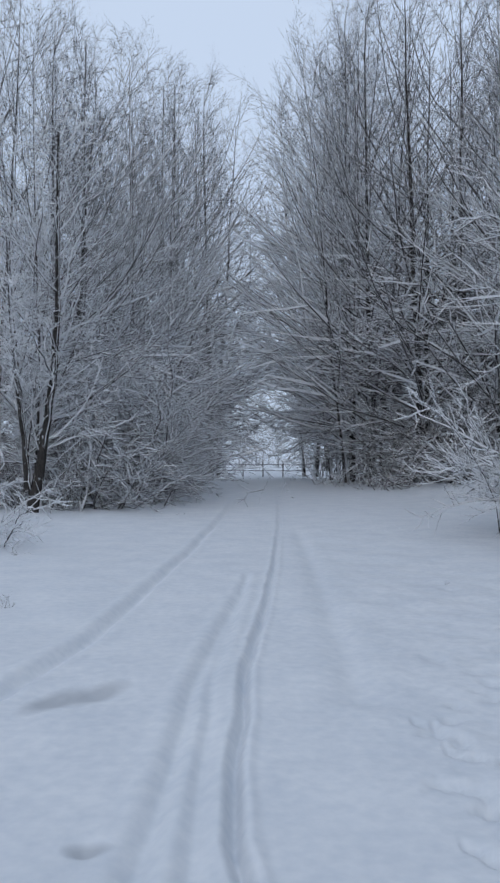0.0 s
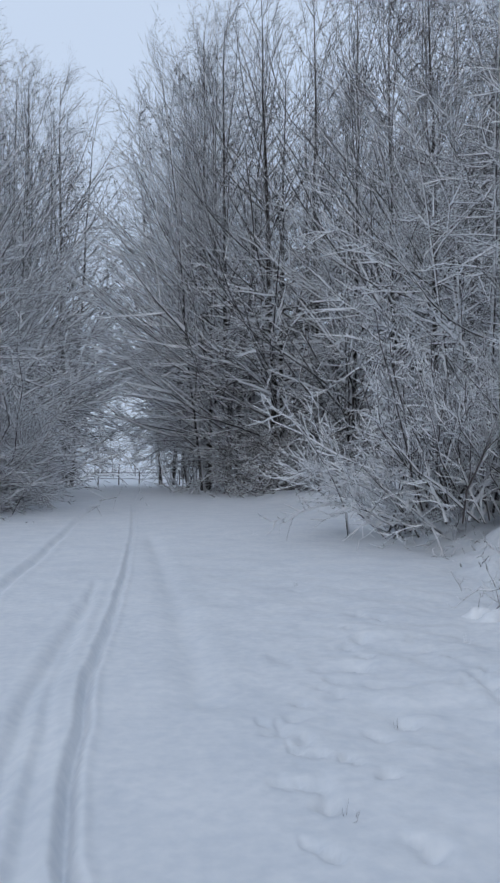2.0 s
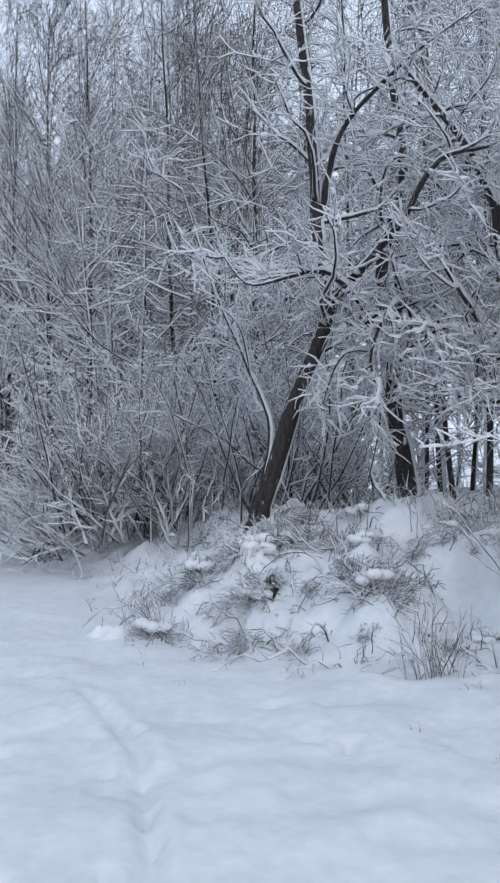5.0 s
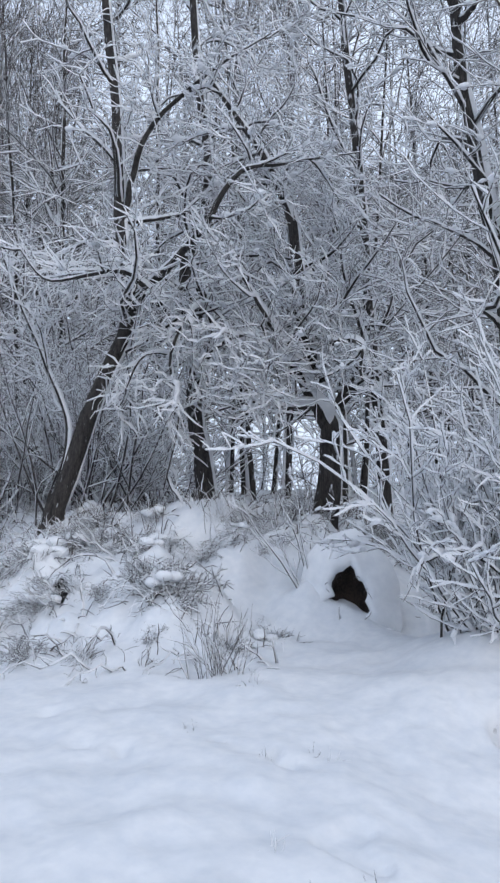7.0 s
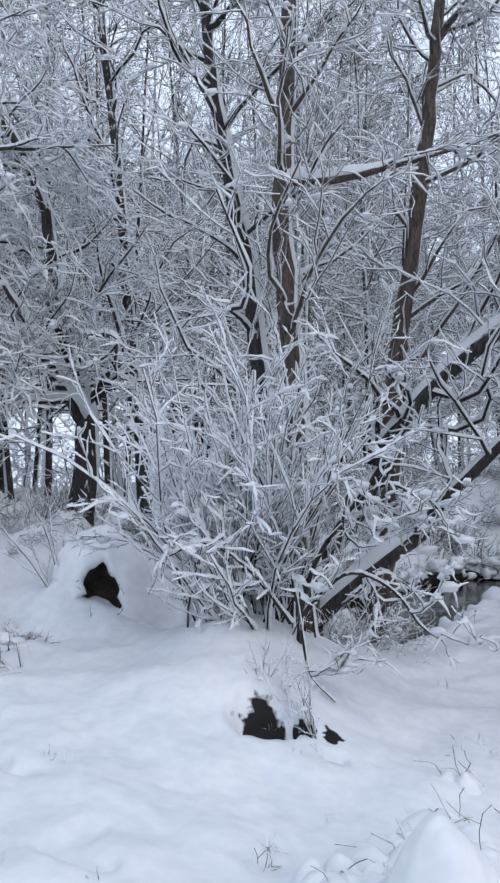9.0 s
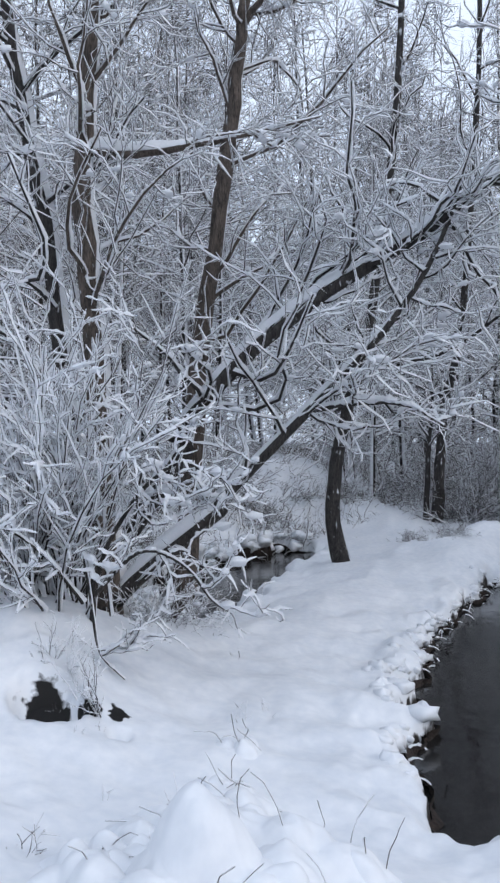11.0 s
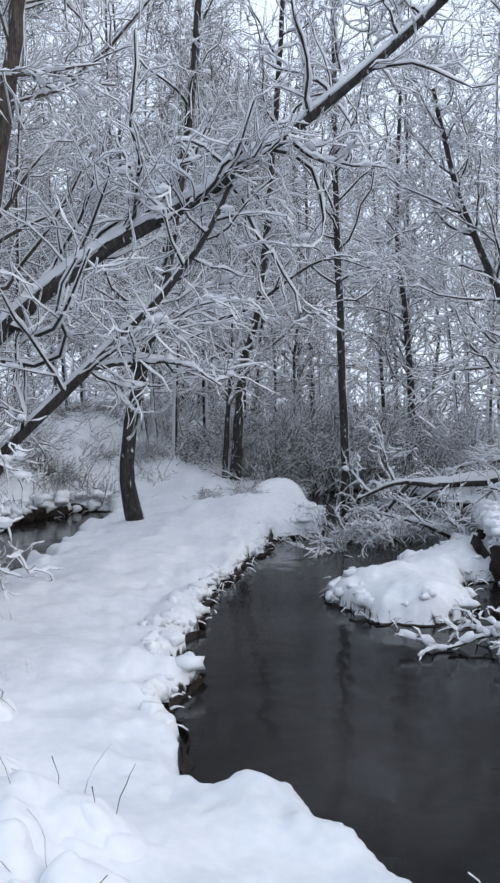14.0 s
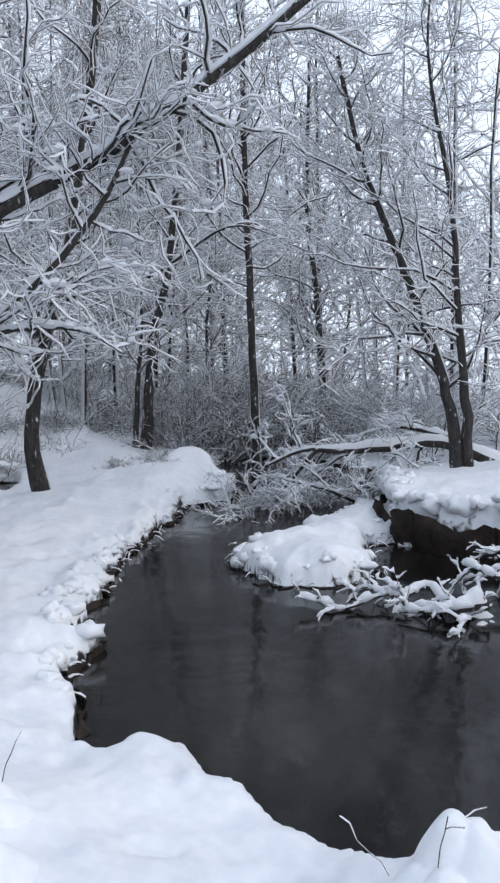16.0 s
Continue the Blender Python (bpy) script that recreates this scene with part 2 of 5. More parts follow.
RUTS = [([(-0.01, 2.77), (-0.07, 3.05), (-0.06, 4.04), (-0.02, 5.69), (0.11, 7.28), (0.27, 9.64), (0.67, 18.00), (1.6, 45)], 0.031, 0.066),
        ([(-1.84, 4.29), (-1.59, 4.95), (-1.36, 6.39), (-1.13, 10.11), (-0.84, 18.00), (-0.58, 27.61)], 0.065, 0.065),
        ([(-0.42, 2.77), (-0.40, 3.56), (-0.37, 5.13), (-0.15, 8.46)], 0.055, 0.04),
        ([(-0.22, 2.77), (-0.24, 3.56), (-0.25, 5.40), (-0.03, 10.11)], 0.045, 0.03),
        ([(0.69, 4.89), (0.74, 6.59), (0.85, 9.64), (1.03, 16.56)], 0.12, 0.025),
        ([(2.60, 5.11), (2.49, 4.46), (2.40, 3.89), (2.09, 3.25), (1.85, 2.75), (1.60, 2.30)], 0.05, 0.042)]


def ragged(x, y):
    """How far the water's edge wanders: smooth close to the path, torn along the overgrown bank."""
    return 0.03 + 0.12 * smooth(3.6, 5.4, np.hypot(x - 0.75, y + 0.6))


def water_edge(x, y):
    """Signed distance to the water: positive over water."""
    torn = ragged(x, y)
    wx = x + torn * fbm(x, y, 0.40, 5, 3) + 0.07 * fbm(x, y, 1.3, 8, 2)
    wy = y + torn * fbm(x, y, 0.40, 15, 3) + 0.07 * fbm(x, y, 1.3, 18, 2)
    w = np.maximum(region(wx, wy, STREAM), region(wx, wy, BACKWATER))
    return np.minimum(w, np.minimum(-region(wx, wy, ISLET), -region(wx, wy, SPIT)))


def ground_height(x, y):
    w = -water_edge(x, y)
    h = 0.02 * fbm(x, y, 1.2, 31) + 0.06 * fbm(x, y, 7.0, 41, 2) * smooth(4, 12, np.hypot(x, y))
    h = h - (0.40 * smooth(3.4, 1.0, w) + 0.13 * smooth(1.3, 0.1, w)) * smooth(30, 20, x)
    # the weedy bank and the rising field behind it
    b = region(x + 0.3 * fbm(x, y, 1.6, 51, 3), y + 0.3 * fbm(x, y, 1.6, 61, 3), BANK)
    top = 0.25 + 0.78 * smooth(34, 13, y)
    r = np.hypot(x, y)
    rise = 0.035 * np.clip(r - 14, 0, 60) * smooth(40, 15, y) * smooth(-6, 4, y + 0.1 * (x - 14))
    h = h + (top + rise) * smooth(0, 2.7, b) + (0.13 * fbm(x, y, 0.8, 71, 4) + 0.10 * fbm(x, y, 0.42, 75, 2) + 0.035 * fbm(x, y, 0.2, 78, 2)) * smooth(-0.3, 0.8, b) * smooth(9, 3, b)
    s = region(x + 0.3 * fbm(x, y, 1.6, 53, 3), y, SOUTH)
    h = h + 0.7 * smooth(0, 3.5, s)
    # rough trodden snow beside the wheel ruts
    h = h + 0.028 * fbm(x, y, 0.35, 81, 3) * smooth(0.6, 2.4, x) * smooth(14, 6, y)
    pits = value_noise(x / 0.23, y / 0.23, 141) * value_noise(x / 1.3, y / 1.3, 143)
    h = h - 0.04 * smooth(0.25, 0.5, pits) * smooth(0.9, 2.2, x) * smooth(13, 7, y) * smooth(4.5, 3.5, x)
    # snow mounds: islet, spit, bush foot, broken stump
    h = h + 0.42 * smooth(-0.05, 0.12, region(x, y, SPIT)) + 0.08 * smooth(0, 0.4, region(x, y, ISLET))
    for px, py, wide, deep in PITS:
        h = h - deep * smooth(1.15 * wide, 0.75 * wide, np.hypot(x - px, y - py))
    for mx, my, rad, up in MOUNDS:
        h = h + up * np.exp(-((x - mx) ** 2 + (y - my) ** 2) / rad ** 2)
    bent_x, bent_y = x + 0.08 * fbm(x, y, 0.16, 171, 3), y + 0.08 * fbm(x, y, 0.16, 181, 3)
    for px, py, rad, deep in PRINTS:
        q = np.hypot(bent_x - px, 0.75 * (bent_y - py)) / rad
        h = h - deep * np.exp(-q ** 2) + 0.05 * deep * np.exp(-((q - 1.6) / 0.5) ** 2)
    for pts, wide, deep in RUTS:
        d = line_distance(x + 0.012 * fbm(x, y, 0.5, 91, 2), y, pts)
        h = h - deep * np.exp(-(d / wide) ** 2) + 0.18 * deep * np.exp(-((d - 2.2 * wide) / wide) ** 2)
    lump = (0.035 + 0.055 * smooth(3.5, 6.0, np.hypot(x, y))) * np.clip(fbm(x, y, 0.30, 101, 3), -0.2, 1) * smooth(0.9, 0.1, w)
    bed = LEVEL - 0.35
    lip = h + lump - 0.06 * (1 - smooth(0.0, 0.16, w))
    return np.where(w > 0.25, h + lump, bed + (lip - bed) * smooth(-0.07, 0.03, w))


MOUNDS = [(10.62, 2.66, 0.55, 0.4), (6.55, 2.4, 0.8, 0.36), (7.10, 4.45, 0.40, 0.24), (6.7, 4.0, 0.5, 0.06), (5.6, 2.1, 0.6, 0.2), (-0.98, 4.98, 0.13, -0.03), (-1.20, 4.83, 0.13, -0.025), (-0.64, 3.02, 0.06, -0.03), (15.2, -1.9, 0.62, 0.62), (14.2, -1.25, 0.7, 0.28), (13.2, -1.1, 0.5, 0.16), (5.3, 1.8, 0.2, 0.12), (3.15, -2.05, 0.28, 0.30), (3.4, -2.4, 0.3, 0.25),
          (4.03, 0.41, 0.22, 0.14), (3.57, 0.39, 0.22, 0.16), (3.74, -0.04, 0.22, 0.10), (4.6, 6.7, 0.5, 0.15)]


PITS = [(5.19, 1.77, 0.22, 0.24), (5.16, 1.30, 0.07, 0.07), (5.07, 6.31, 0.18, 0.05), (5.27, 1.53, 0.05, 0.05)]
TRAILS = [[(2.54, 8.17), (2.63, 6.80), (2.69, 5.56), (2.48, 4.25), (2.08, 3.22), (1.69, 2.48)],
          [(1.77, 4.35), (1.11, 3.40), (0.82, 2.89)], [(0.99, 4.21), (1.16, 3.15), (1.37, 2.67)],
          [(3.13, 3.47), (3.62, 3.20), (3.74, 2.76), (3.92, 2.27)]]
TRAILS += [[(1.07, 3.28), (1.03, 4.26), (1.83, 5.59), (2.42, 6.92)]]
steps = np.random.default_rng(29)
PRINTS = []
for line in TRAILS:
    for (ax, ay), (bx, by) in zip(line[:-1], line[1:]):
        n = max(1, int(math.hypot(bx - ax, by - ay) / 0.24))
        for k in range(n):
            f = (k + 0.5 * steps.random()) / n
            PRINTS.append((ax + (bx - ax) * f + steps.normal() * 0.07, ay + (by - ay) * f + steps.normal() * 0.07, steps.uniform(0.035, 0.065), steps.uniform(0.03, 0.065)))


def height(x, y):
    return float(ground_height(np.array([float(x)]), np.array([float(y)]))[0])


def mesh_from(name, verts, faces, mat, smooth_faces=False):
    me = bpy.data.meshes.new(name)
    verts, faces = np.asarray(verts, np.float32), np.asarray(faces, np.int32)
    k = faces.shape[1]
    me.vertices.add(len(verts))
    me.vertices.foreach_set("co", verts.ravel())
    me.loops.add(faces.size)
    me.loops.foreach_set("vertex_index", faces.ravel())
    me.polygons.add(len(faces))
    me.polygons.foreach_set("loop_start", np.arange(0, faces.size, k, dtype=np.int32))
    me.polygons.foreach_set("use_smooth", np.full(len(faces), smooth_faces))
    me.update(calc_edges=True)
    me.materials.append(mat)
    return me


def build_ground():
    fine = np.radians(np.concatenate([np.arange(-36, -22, 0.36), np.arange(-22, 8, 0.12), np.arange(8, 76, 0.36), np.arange(76, 126, 0.2)]))          # clockwise from north
    rest = np.radians(np.arange(126, 324, 3.0))
    ang = np.concatenate([fine, rest])
    rad = np.concatenate([[0.0, 0.3, 0.6], 0.9 * 1.022 ** np.arange(0, 55), 2.98 * 1.0105 ** np.arange(0, 165), 16.7 * 1.025 ** np.arange(0, 80), [150, 220, 350, 600, 1000, 1800, 3000]])
    A, Rr = np.meshgrid(ang, rad)
    x, y = 0.4 + Rr * np.sin(A), -0.4 + Rr * np.cos(A)
    z = ground_height(x, y)
    n, m = len(ang), len(rad)
    i, j = np.meshgrid(np.arange(m - 1), np.arange(n), indexing="ij")
    a, b = i * n + j, i * n + (j + 1) % n
    faces = np.stack([a, a + n, b + n, b], -1).reshape(-1, 4)
    ob = new("ground", mesh_from("ground", np.stack([x, y, z], -1).reshape(-1, 3), faces, GROUND, True))
    ob.data.flip_normals() if ob.data.polygons[5000].normal.z < 0 else None
    return tagged(ob, "snow-covered ground with wheel ruts and a lumpy stream bank", "ground", kind="structure")


build_ground()
w_ob = new("water", mesh_from("water", [(0, -14, LEVEL), (30, -14, LEVEL), (30, 6, LEVEL), (0, 6, LEVEL)], [(0, 1, 2, 3)], WATER))
tagged(w_ob, "dark slow stream water reflecting bare trees", "stream", kind="structure")


# ---- growing branches ----
PULL = Vector((0.44, -0.36, 1.0)).normalized()           # where driven snow settles
PULL = np.array(PULL)


def unit(v):
    return v / np.maximum(np.linalg.norm(v, axis=-1, keepdims=True), 1e-9)


def spline(pts, k):
    """A smooth curve of k points through a few control points."""
    p = np.array(pts, float)
    p = np.vstack([2 * p[0] - p[1], p, 2 * p[-1] - p[-2]])
    t = np.linspace(0, len(p) - 3 - 1e-6, k)
    i = t.astype(int)
    f = (t - i)[:, None]
    a, b, c, d = p[i], p[i + 1], p[i + 2], p[i + 3]
    return 0.5 * (2 * b + (c - a) * f + (2 * a - 5 * b + 4 * c - d) * f ** 2 + (3 * b - a - 3 * c + d) * f ** 3)


def grow(rng, P, R, count, length, k=3, u=(0.15, 1.0), angle=(30, 60), lift=0.2, wobble=0.25, thin=0.6, taper=0.3, droop=0.0, least=0.004, most=9.0, flat=0.0, steep=0.0):
    """Side branches on every stem of P (n, k0, 3), R (n, k0). length(u, n) gives their lengths."""
    n, k0 = P.shape[:2]
    par = np.repeat(np.arange(n), count)
    m = len(par)
    uu = u[0] + (u[1] - u[0]) * (np.tile(np.arange(count), n) + rng.random(m)) / count
    f = uu * (k0 - 1)
    i = np.minimum(f.astype(int), k0 - 2)
    f = (f - i)[:, None]
    start = P[par, i] * (1 - f) + P[par, i + 1] * f
    tan = unit(P[par, i + 1] - P[par, i])
    rad = np.maximum((R[par, i] * (1 - f[:, 0]) + R[par, i + 1] * f[:, 0]) * thin, least).clip(max=most)
    side = unit(np.cross(tan, rng.normal(size=(m, 3))))
    a = np.radians(rng.uniform(angle[0], angle[1], m) * (1 + flat * (0.55 - uu)))[:, None]
    d = np.cos(a) * tan + np.sin(a) * side
    total = np.linalg.norm(P[:, -1] - P[:, 0], axis=1)[par]
    step = (length(uu, total) * rng.uniform(0.7, 1.25, m) / (k - 1))[:, None]
    out = np.empty((m, k, 3))
    out[:, 0] = start
    for j in range(1, k):
        d = unit(d + np.array([0, 0, lift - droop * j]) + (steep * (uu - 0.35))[:, None] * np.array([0, 0, 1]) + wobble * rng.normal(size=(m, 3)))
        out[:, j] = out[:, j - 1] + d * step
    return out, rad[:, None] * np.linspace(1, taper, k)[None]


def frames_of(P):
    t = np.empty_like(P)
    t[:, 1:-1] = P[:, 2:] - P[:, :-2]
    t[:, 0], t[:, -1] = P[:, 1] - P[:, 0], P[:, -1] - P[:, -2]
    t = unit(t)
    up = PULL - (t @ PULL)[..., None] * t
    amount = np.linalg.norm(up, axis=-1)
    up = unit(up + 1e-6)
    return t, unit(np.cross(t, up)), up, amount


def strips(rings):
    """Quads over (n, k, s, 3) open strips of s points a ring."""
    n, k, s = rings.shape[:3]
    idx = np.arange(n * k * s).reshape(n, k, s)
    q = np.stack([idx[:, :-1, :-1], idx[:, :-1, 1:], idx[:, 1:, 1:], idx[:, 1:, :-1]], -1)
    return rings.reshape(-1, 3), q.reshape(-1, 4)


class Bits:
    """Collects strips of geometry for one mesh."""
    def __init__(self):
        self.v, self.f, self.n = [], [], 0

    def add(self, rings):
        v, f = strips(rings)
        self.v.append(v)
        self.f.append(f + self.n)
        self.n += len(v)

    def mesh(self, name, mat, smooth_faces=False):
        return mesh_from(name, np.concatenate(self.v), np.concatenate(self.f), mat, smooth_faces)


def tube(P, R, sides, rough=0.0, rng=None):
    t, s, u, _ = frames_of(P)
    a = np.linspace(0, 2 * math.pi, sides + 1)
    rr = R[..., None] * np.ones(sides + 1)
    if rough:
        w = 1 + rough * rng.normal(size=(*R.shape, sides + 1))
        w[..., -1] = w[..., 0]
        rr = rr * w
    return P[:, :, None] + rr[..., None] * (np.cos(a)[:, None] * s[:, :, None] + np.sin(a)[:, None] * u[:, :, None])


def twig(P, R):
    """The dark underside of thin branches."""
    t, s, u, _ = frames_of(P)
    r = R[..., None]
    return np.stack([P - r * s, P - r * 1.0 * u, P + r * s], 2)


def thread(P, R, low, high):
    """The finest far twigs: one narrow face from low to high across the twig."""
    t, s, u, _ = frames_of(P)
    r = R[..., None]
    return np.stack([P + r * low * u - 0.4 * r * s, P + r * high * u + 0.4 * r * s], 2)


def finer(P, R, m):
    """The same lines with m steps for each one."""
    k = P.shape[1]
    f = np.linspace(0, k - 1, (k - 1) * m + 1)
    i = np.minimum(f.astype(int), k - 2)
    f = f - i
    return P[:, i] * (1 - f)[:, None] + P[:, i + 1] * f[:, None], R[:, i] * (1 - f) + R[:, i + 1] * f


def round_cap(rng, P, R, thick, patch=0.12, m=3):
    """Lumpy rounded snow on near twigs."""
    lie = rng.uniform(0.35, 0.95, R.shape) * (rng.random(R.shape) > patch)
    lie, _ = finer(lie[..., None], R, m)
    P, R = finer(P, R, m)
    t, s, u, amount = frames_of(P)
    rnd = lie[..., 0] ** 0.7 * rng.uniform(0.55, 1.3, R.shape)
    rnd = rnd * np.linspace(1.0, 0.7, P.shape[1]) * np.clip(amount * 1.15, 0.12, 1)
    w = (R * 1.02 + 0.42 * thick * rnd)[..., None]
    hgt = (R * 1.02 + 0.62 * thick * rnd)[..., None]
    low = P - 0.02 * R[..., None] * u
    return np.stack([low + 0.9 * w * s, P + 0.7 * hgt * u + w * s, P + hgt * u, P + 0.7 * hgt * u - w * s, low - 0.9 * w * s], 2)


def clots(rng, P, share, small, large, thin=0.75, broad=0.85):
    """Soft lumps of snow caught on some of the branches: rings of uneven balls."""
    n, k = P.shape[:2]
    pick = rng.choice(n, max(1, int(n * share)))
    m = len(pick)
    f = rng.uniform(0.1, 0.95, m) * (k - 1)
    i = np.minimum(f.astype(int), k - 2)
    f = (f - i)[:, None]
    c = P[pick, i] * (1 - f) + P[pick, i + 1] * f
    t = unit(P[pick, i + 1] - P[pick, i])
    flat = np.clip(1.1 - np.abs(t[:, 2]), 0.2, 1)
    r = (small + (large - small) * rng.random(m) ** 2.5) * flat
    up = np.array([0, 0, 1.0]) * np.ones((m, 1))
    s = unit(np.cross(t, up) + 1e-5)
    u = np.cross(s, t)
    e, a = np.meshgrid(np.linspace(0.02, math.pi - 0.02, 5), np.linspace(0, 2 * math.pi, 6), indexing="ij")
    bump = rng.uniform(0.65, 1.25, (m, 5, 6))
    bump[:, :, -1] = bump[:, :, 0]
    bump = (bump * r[:, None, None])[..., None]
    long = rng.uniform(0.95, 1.5, m)[:, None, None, None]
    c = c + u * (0.45 * r)[:, None]
    return c[:, None, None] + bump * (long * np.cos(e)[..., None] * t[:, None, None] + np.sin(e)[..., None] * (broad * np.cos(a)[..., None] * s[:, None, None] + thin * np.sin(a)[..., None] * u[:, None, None]))


def cap(rng, P, R, thick, spread=1.1, patch=0.0):
    """Snow lying along branches: a ridge on the upper side that thins towards the tip."""
    t, s, u, amount = frames_of(P)
    rnd = rng.uniform(0.35, 1.25, R.shape)
    if patch:
        rnd = rnd * (rng.random(R.shape) > patch)
    rnd = rnd * np.linspace(1.1, 0.35, P.shape[1]) * np.clip(amount * 1.15, 0.15, 1)
    w = (R * spread + 0.36 * thick * rnd)[..., None]
    hgt = (R * 1.05 + thick * rnd)[..., None]
    low = P + 0.1 * R[..., None] * u
    return np.stack([low + w * s, P + hgt * u + 0.15 * w * s, low - w * s], 2)


def thick_cap(rng, P, R, thick, patch=0.0):
    """A rounded snow ridge on thick limbs; only a stripe on upright ones."""
    t, s, u, amount = frames_of(P)
    rnd = rng.uniform(0.5, 1.5, R.shape)
    if patch:
        rnd = rnd * (rng.random(R.shape) > patch)
    for _ in range(2):
        rnd[:, 1:-1] = 0.25 * rnd[:, :-2] + 0.5 * rnd[:, 1:-1] + 0.25 * rnd[:, 2:]
    rnd = rnd * np.linspace(1.0, 0.3, P.shape[1])
    flat = np.clip((amount - 0.30) / 0.6, 0.0, 1)
    keep = (0.28 + flat) * rnd
    share = min(1.0, thick / 0.03)
    thick = thick * np.clip(R / 0.06, 0.3, 1)
    w = (R * share * (0.42 + 0.5 * flat) + 0.25 * thick * keep)[..., None]
    top = (R * 0.97 + thick * keep)[..., None]
    base = (R * (0.86 - 0.6 * flat))[..., None]
    mid = 0.4 * base + 0.6 * top
    return np.stack([P + 0.92 * w * s + base * u, P + w * s + mid * u, P + 0.5 * w * s + top * u, P - 0.5 * w * s + top * u, P - w * s + mid * u, P - 0.92 * w * s + base * u], 2)


def part(name, me, parent, label=""):
    ob = new(name, me)
    ob.parent = parent
    if label:
        ob["label"] = label
    return ob


def assemble(name, label, category, stems, limbs, twigs, snow, bark=BARK, group="", wood=TWIG):
    """stems and limbs: lists of single tubes, each a part; twigs and snow: what is too fine to tell apart."""
    root = new(name)
    tagged(root, label, category, group)
    for n, rings in enumerate(stems):
        b = Bits()
        b.add(rings)
        part("trunk" if n == 0 else "stem", b.mesh("trunk", bark, True), root)
    for rings in limbs:
        b = Bits()
        b.add(rings)
        part("limb", b.mesh("limb", bark, True), root)
    crown = part("crown", twigs.mesh("crown", wood), root)
    tagged(crown, kind="stuff")
    white = part("snow", snow.mesh("snow", RIME, True), root, "white snow lying along the branches")
    tagged(white, kind="stuff")
    return root


def tall_tree(rng, name, label, tall, stems, limb_n, branch_n, twig_n, reach=0.28, low=0.12, lean=0.06, snow=0.014, group="", spread=0.5, twig_len=0.55, rad=0.0085, angle=(30, 55), lift=0.12, base_r=0.16, wobble=0.18, k3=2, fork=(26, 62), flat=0.5, steep=0.0, skirt_n=0, fall=0.75):
    """A slender many-stemmed tree whose limbs sweep upward; the wind has blown its top barer.
    skirt_n adds low boughs on each stem that reach out level and sag under their snow."""
    def bare(Q):
        return np.clip(1.4 - 1.4 * Q[..., 2] / tall, 0.15, 1)

    twigs, white = Bits(), Bits()
    k = 11
    P, R = np.empty((stems, k, 3)), np.empty((stems, k))
    for s in range(stems):
        a = 6.283 * (s + rng.random()) / stems
        out = np.array([math.cos(a), math.sin(a), 0])
        hgt = tall * (1.0 if s == 0 else rng.uniform(0.72, 0.97))
        z = np.linspace(-0.25, hgt, k)
        sway = np.cumsum(rng.normal(size=(k, 3)) * [0.06, 0.06, 0], axis=0) * tall / 24
        P[s] = out * (0.15 + spread * 0.3 * (stems > 1)) + out * (np.linspace(0, 1, k)[:, None] * tall * lean * (0.3 if s == 0 else rng.uniform(0.6, 1.3))) + sway + z[:, None] * np.array([0, 0, 1])
        R[s] = base_r * (1 if s == 0 else 0.75) * (1 - 0.93 * np.linspace(0, 1, k) ** 0.8) * tall / 22 * 1.1
    rings = tube(P, R, 7, 0.06, rng)
    white.add(thick_cap(rng, P, R, 0.05, 0.3))
    L1, R1 = grow(rng, P, R, limb_n, lambda u, n: tall * reach * (1.04 - u) ** fall * np.clip(0.42 + 2.2 * u, 0, 1) + 0.5, k=7, u=(low, 0.99), angle=angle, lift=lift, wobble=wobble, thin=0.42, least=0.012, most=0.04, flat=flat, steep=steep)
    if skirt_n:
        S1, T1 = grow(rng, P, R, skirt_n, lambda u, n: n * 0 + tall * 0.15, k=7, u=(0.06, 0.36), angle=(62, 98), lift=0.03, wobble=0.13, thin=0.4, droop=0.03, least=0.012, most=0.035)
        L1, R1 = np.concatenate([L1, S1]), np.concatenate([R1, T1])
    # some limbs carry much snow, others were shaken bare
    load = 0.25 + 1.9 * rng.random(len(L1)) ** 1.6
    twigs.add(tube(L1, R1, 4))
    white.add(cap(rng, L1, R1, snow * 1.5 * bare(L1)))
    L2, R2 = grow(rng, L1, R1, branch_n, lambda u, n: n * 0.46 * (1.15 - 0.7 * u) + 0.15, k=4, u=(0.12, 1), angle=fork, lift=lift * 0.8, wobble=wobble + 0.02, thin=0.5, least=0.007, most=0.012)
    load = np.repeat(load, branch_n) * rng.uniform(0.5, 1.5, len(L2))
    R2 = R2 * (1.12 - 0.4 * L2[..., 2] / tall).clip(0.5, 1)
    twigs.add(thread(L2, R2, -1.4, 0.7))
    white.add(thread(L2, R2 * rng.uniform(0.5, 1.5, R2.shape) * bare(L2) * load[:, None], 0.4, 0.8 + 1.3 * snow / 0.009))
    L3, R3 = grow(rng, L2, R2, twig_n, lambda u, n: n * 0.0 + twig_len * (1.1 - 0.5 * u), k=k3, u=(0.1, 1), angle=(fork[0] + 5, fork[1] + 10), lift=lift, wobble=wobble + 0.04, thin=0.7, taper=0.4, least=rad * 0.6, most=rad)
    load = np.repeat(load, twig_n)[:, None]
    R3 = R3 * (1.12 - 0.45 * L3[..., 2] / tall).clip(0.45, 1)
    twigs.add(thread(L3, R3, -1.4, 0.6))
    white.add(thread(L3, R3 * rng.uniform(0.3, 1.8, R3.shape) * bare(L3) * load, 0.5, 0.7 + snow / rad))
    return assemble(name, label, "tree", [rings[n:n + 1] for n in range(stems)], [], twigs, white, group=group)


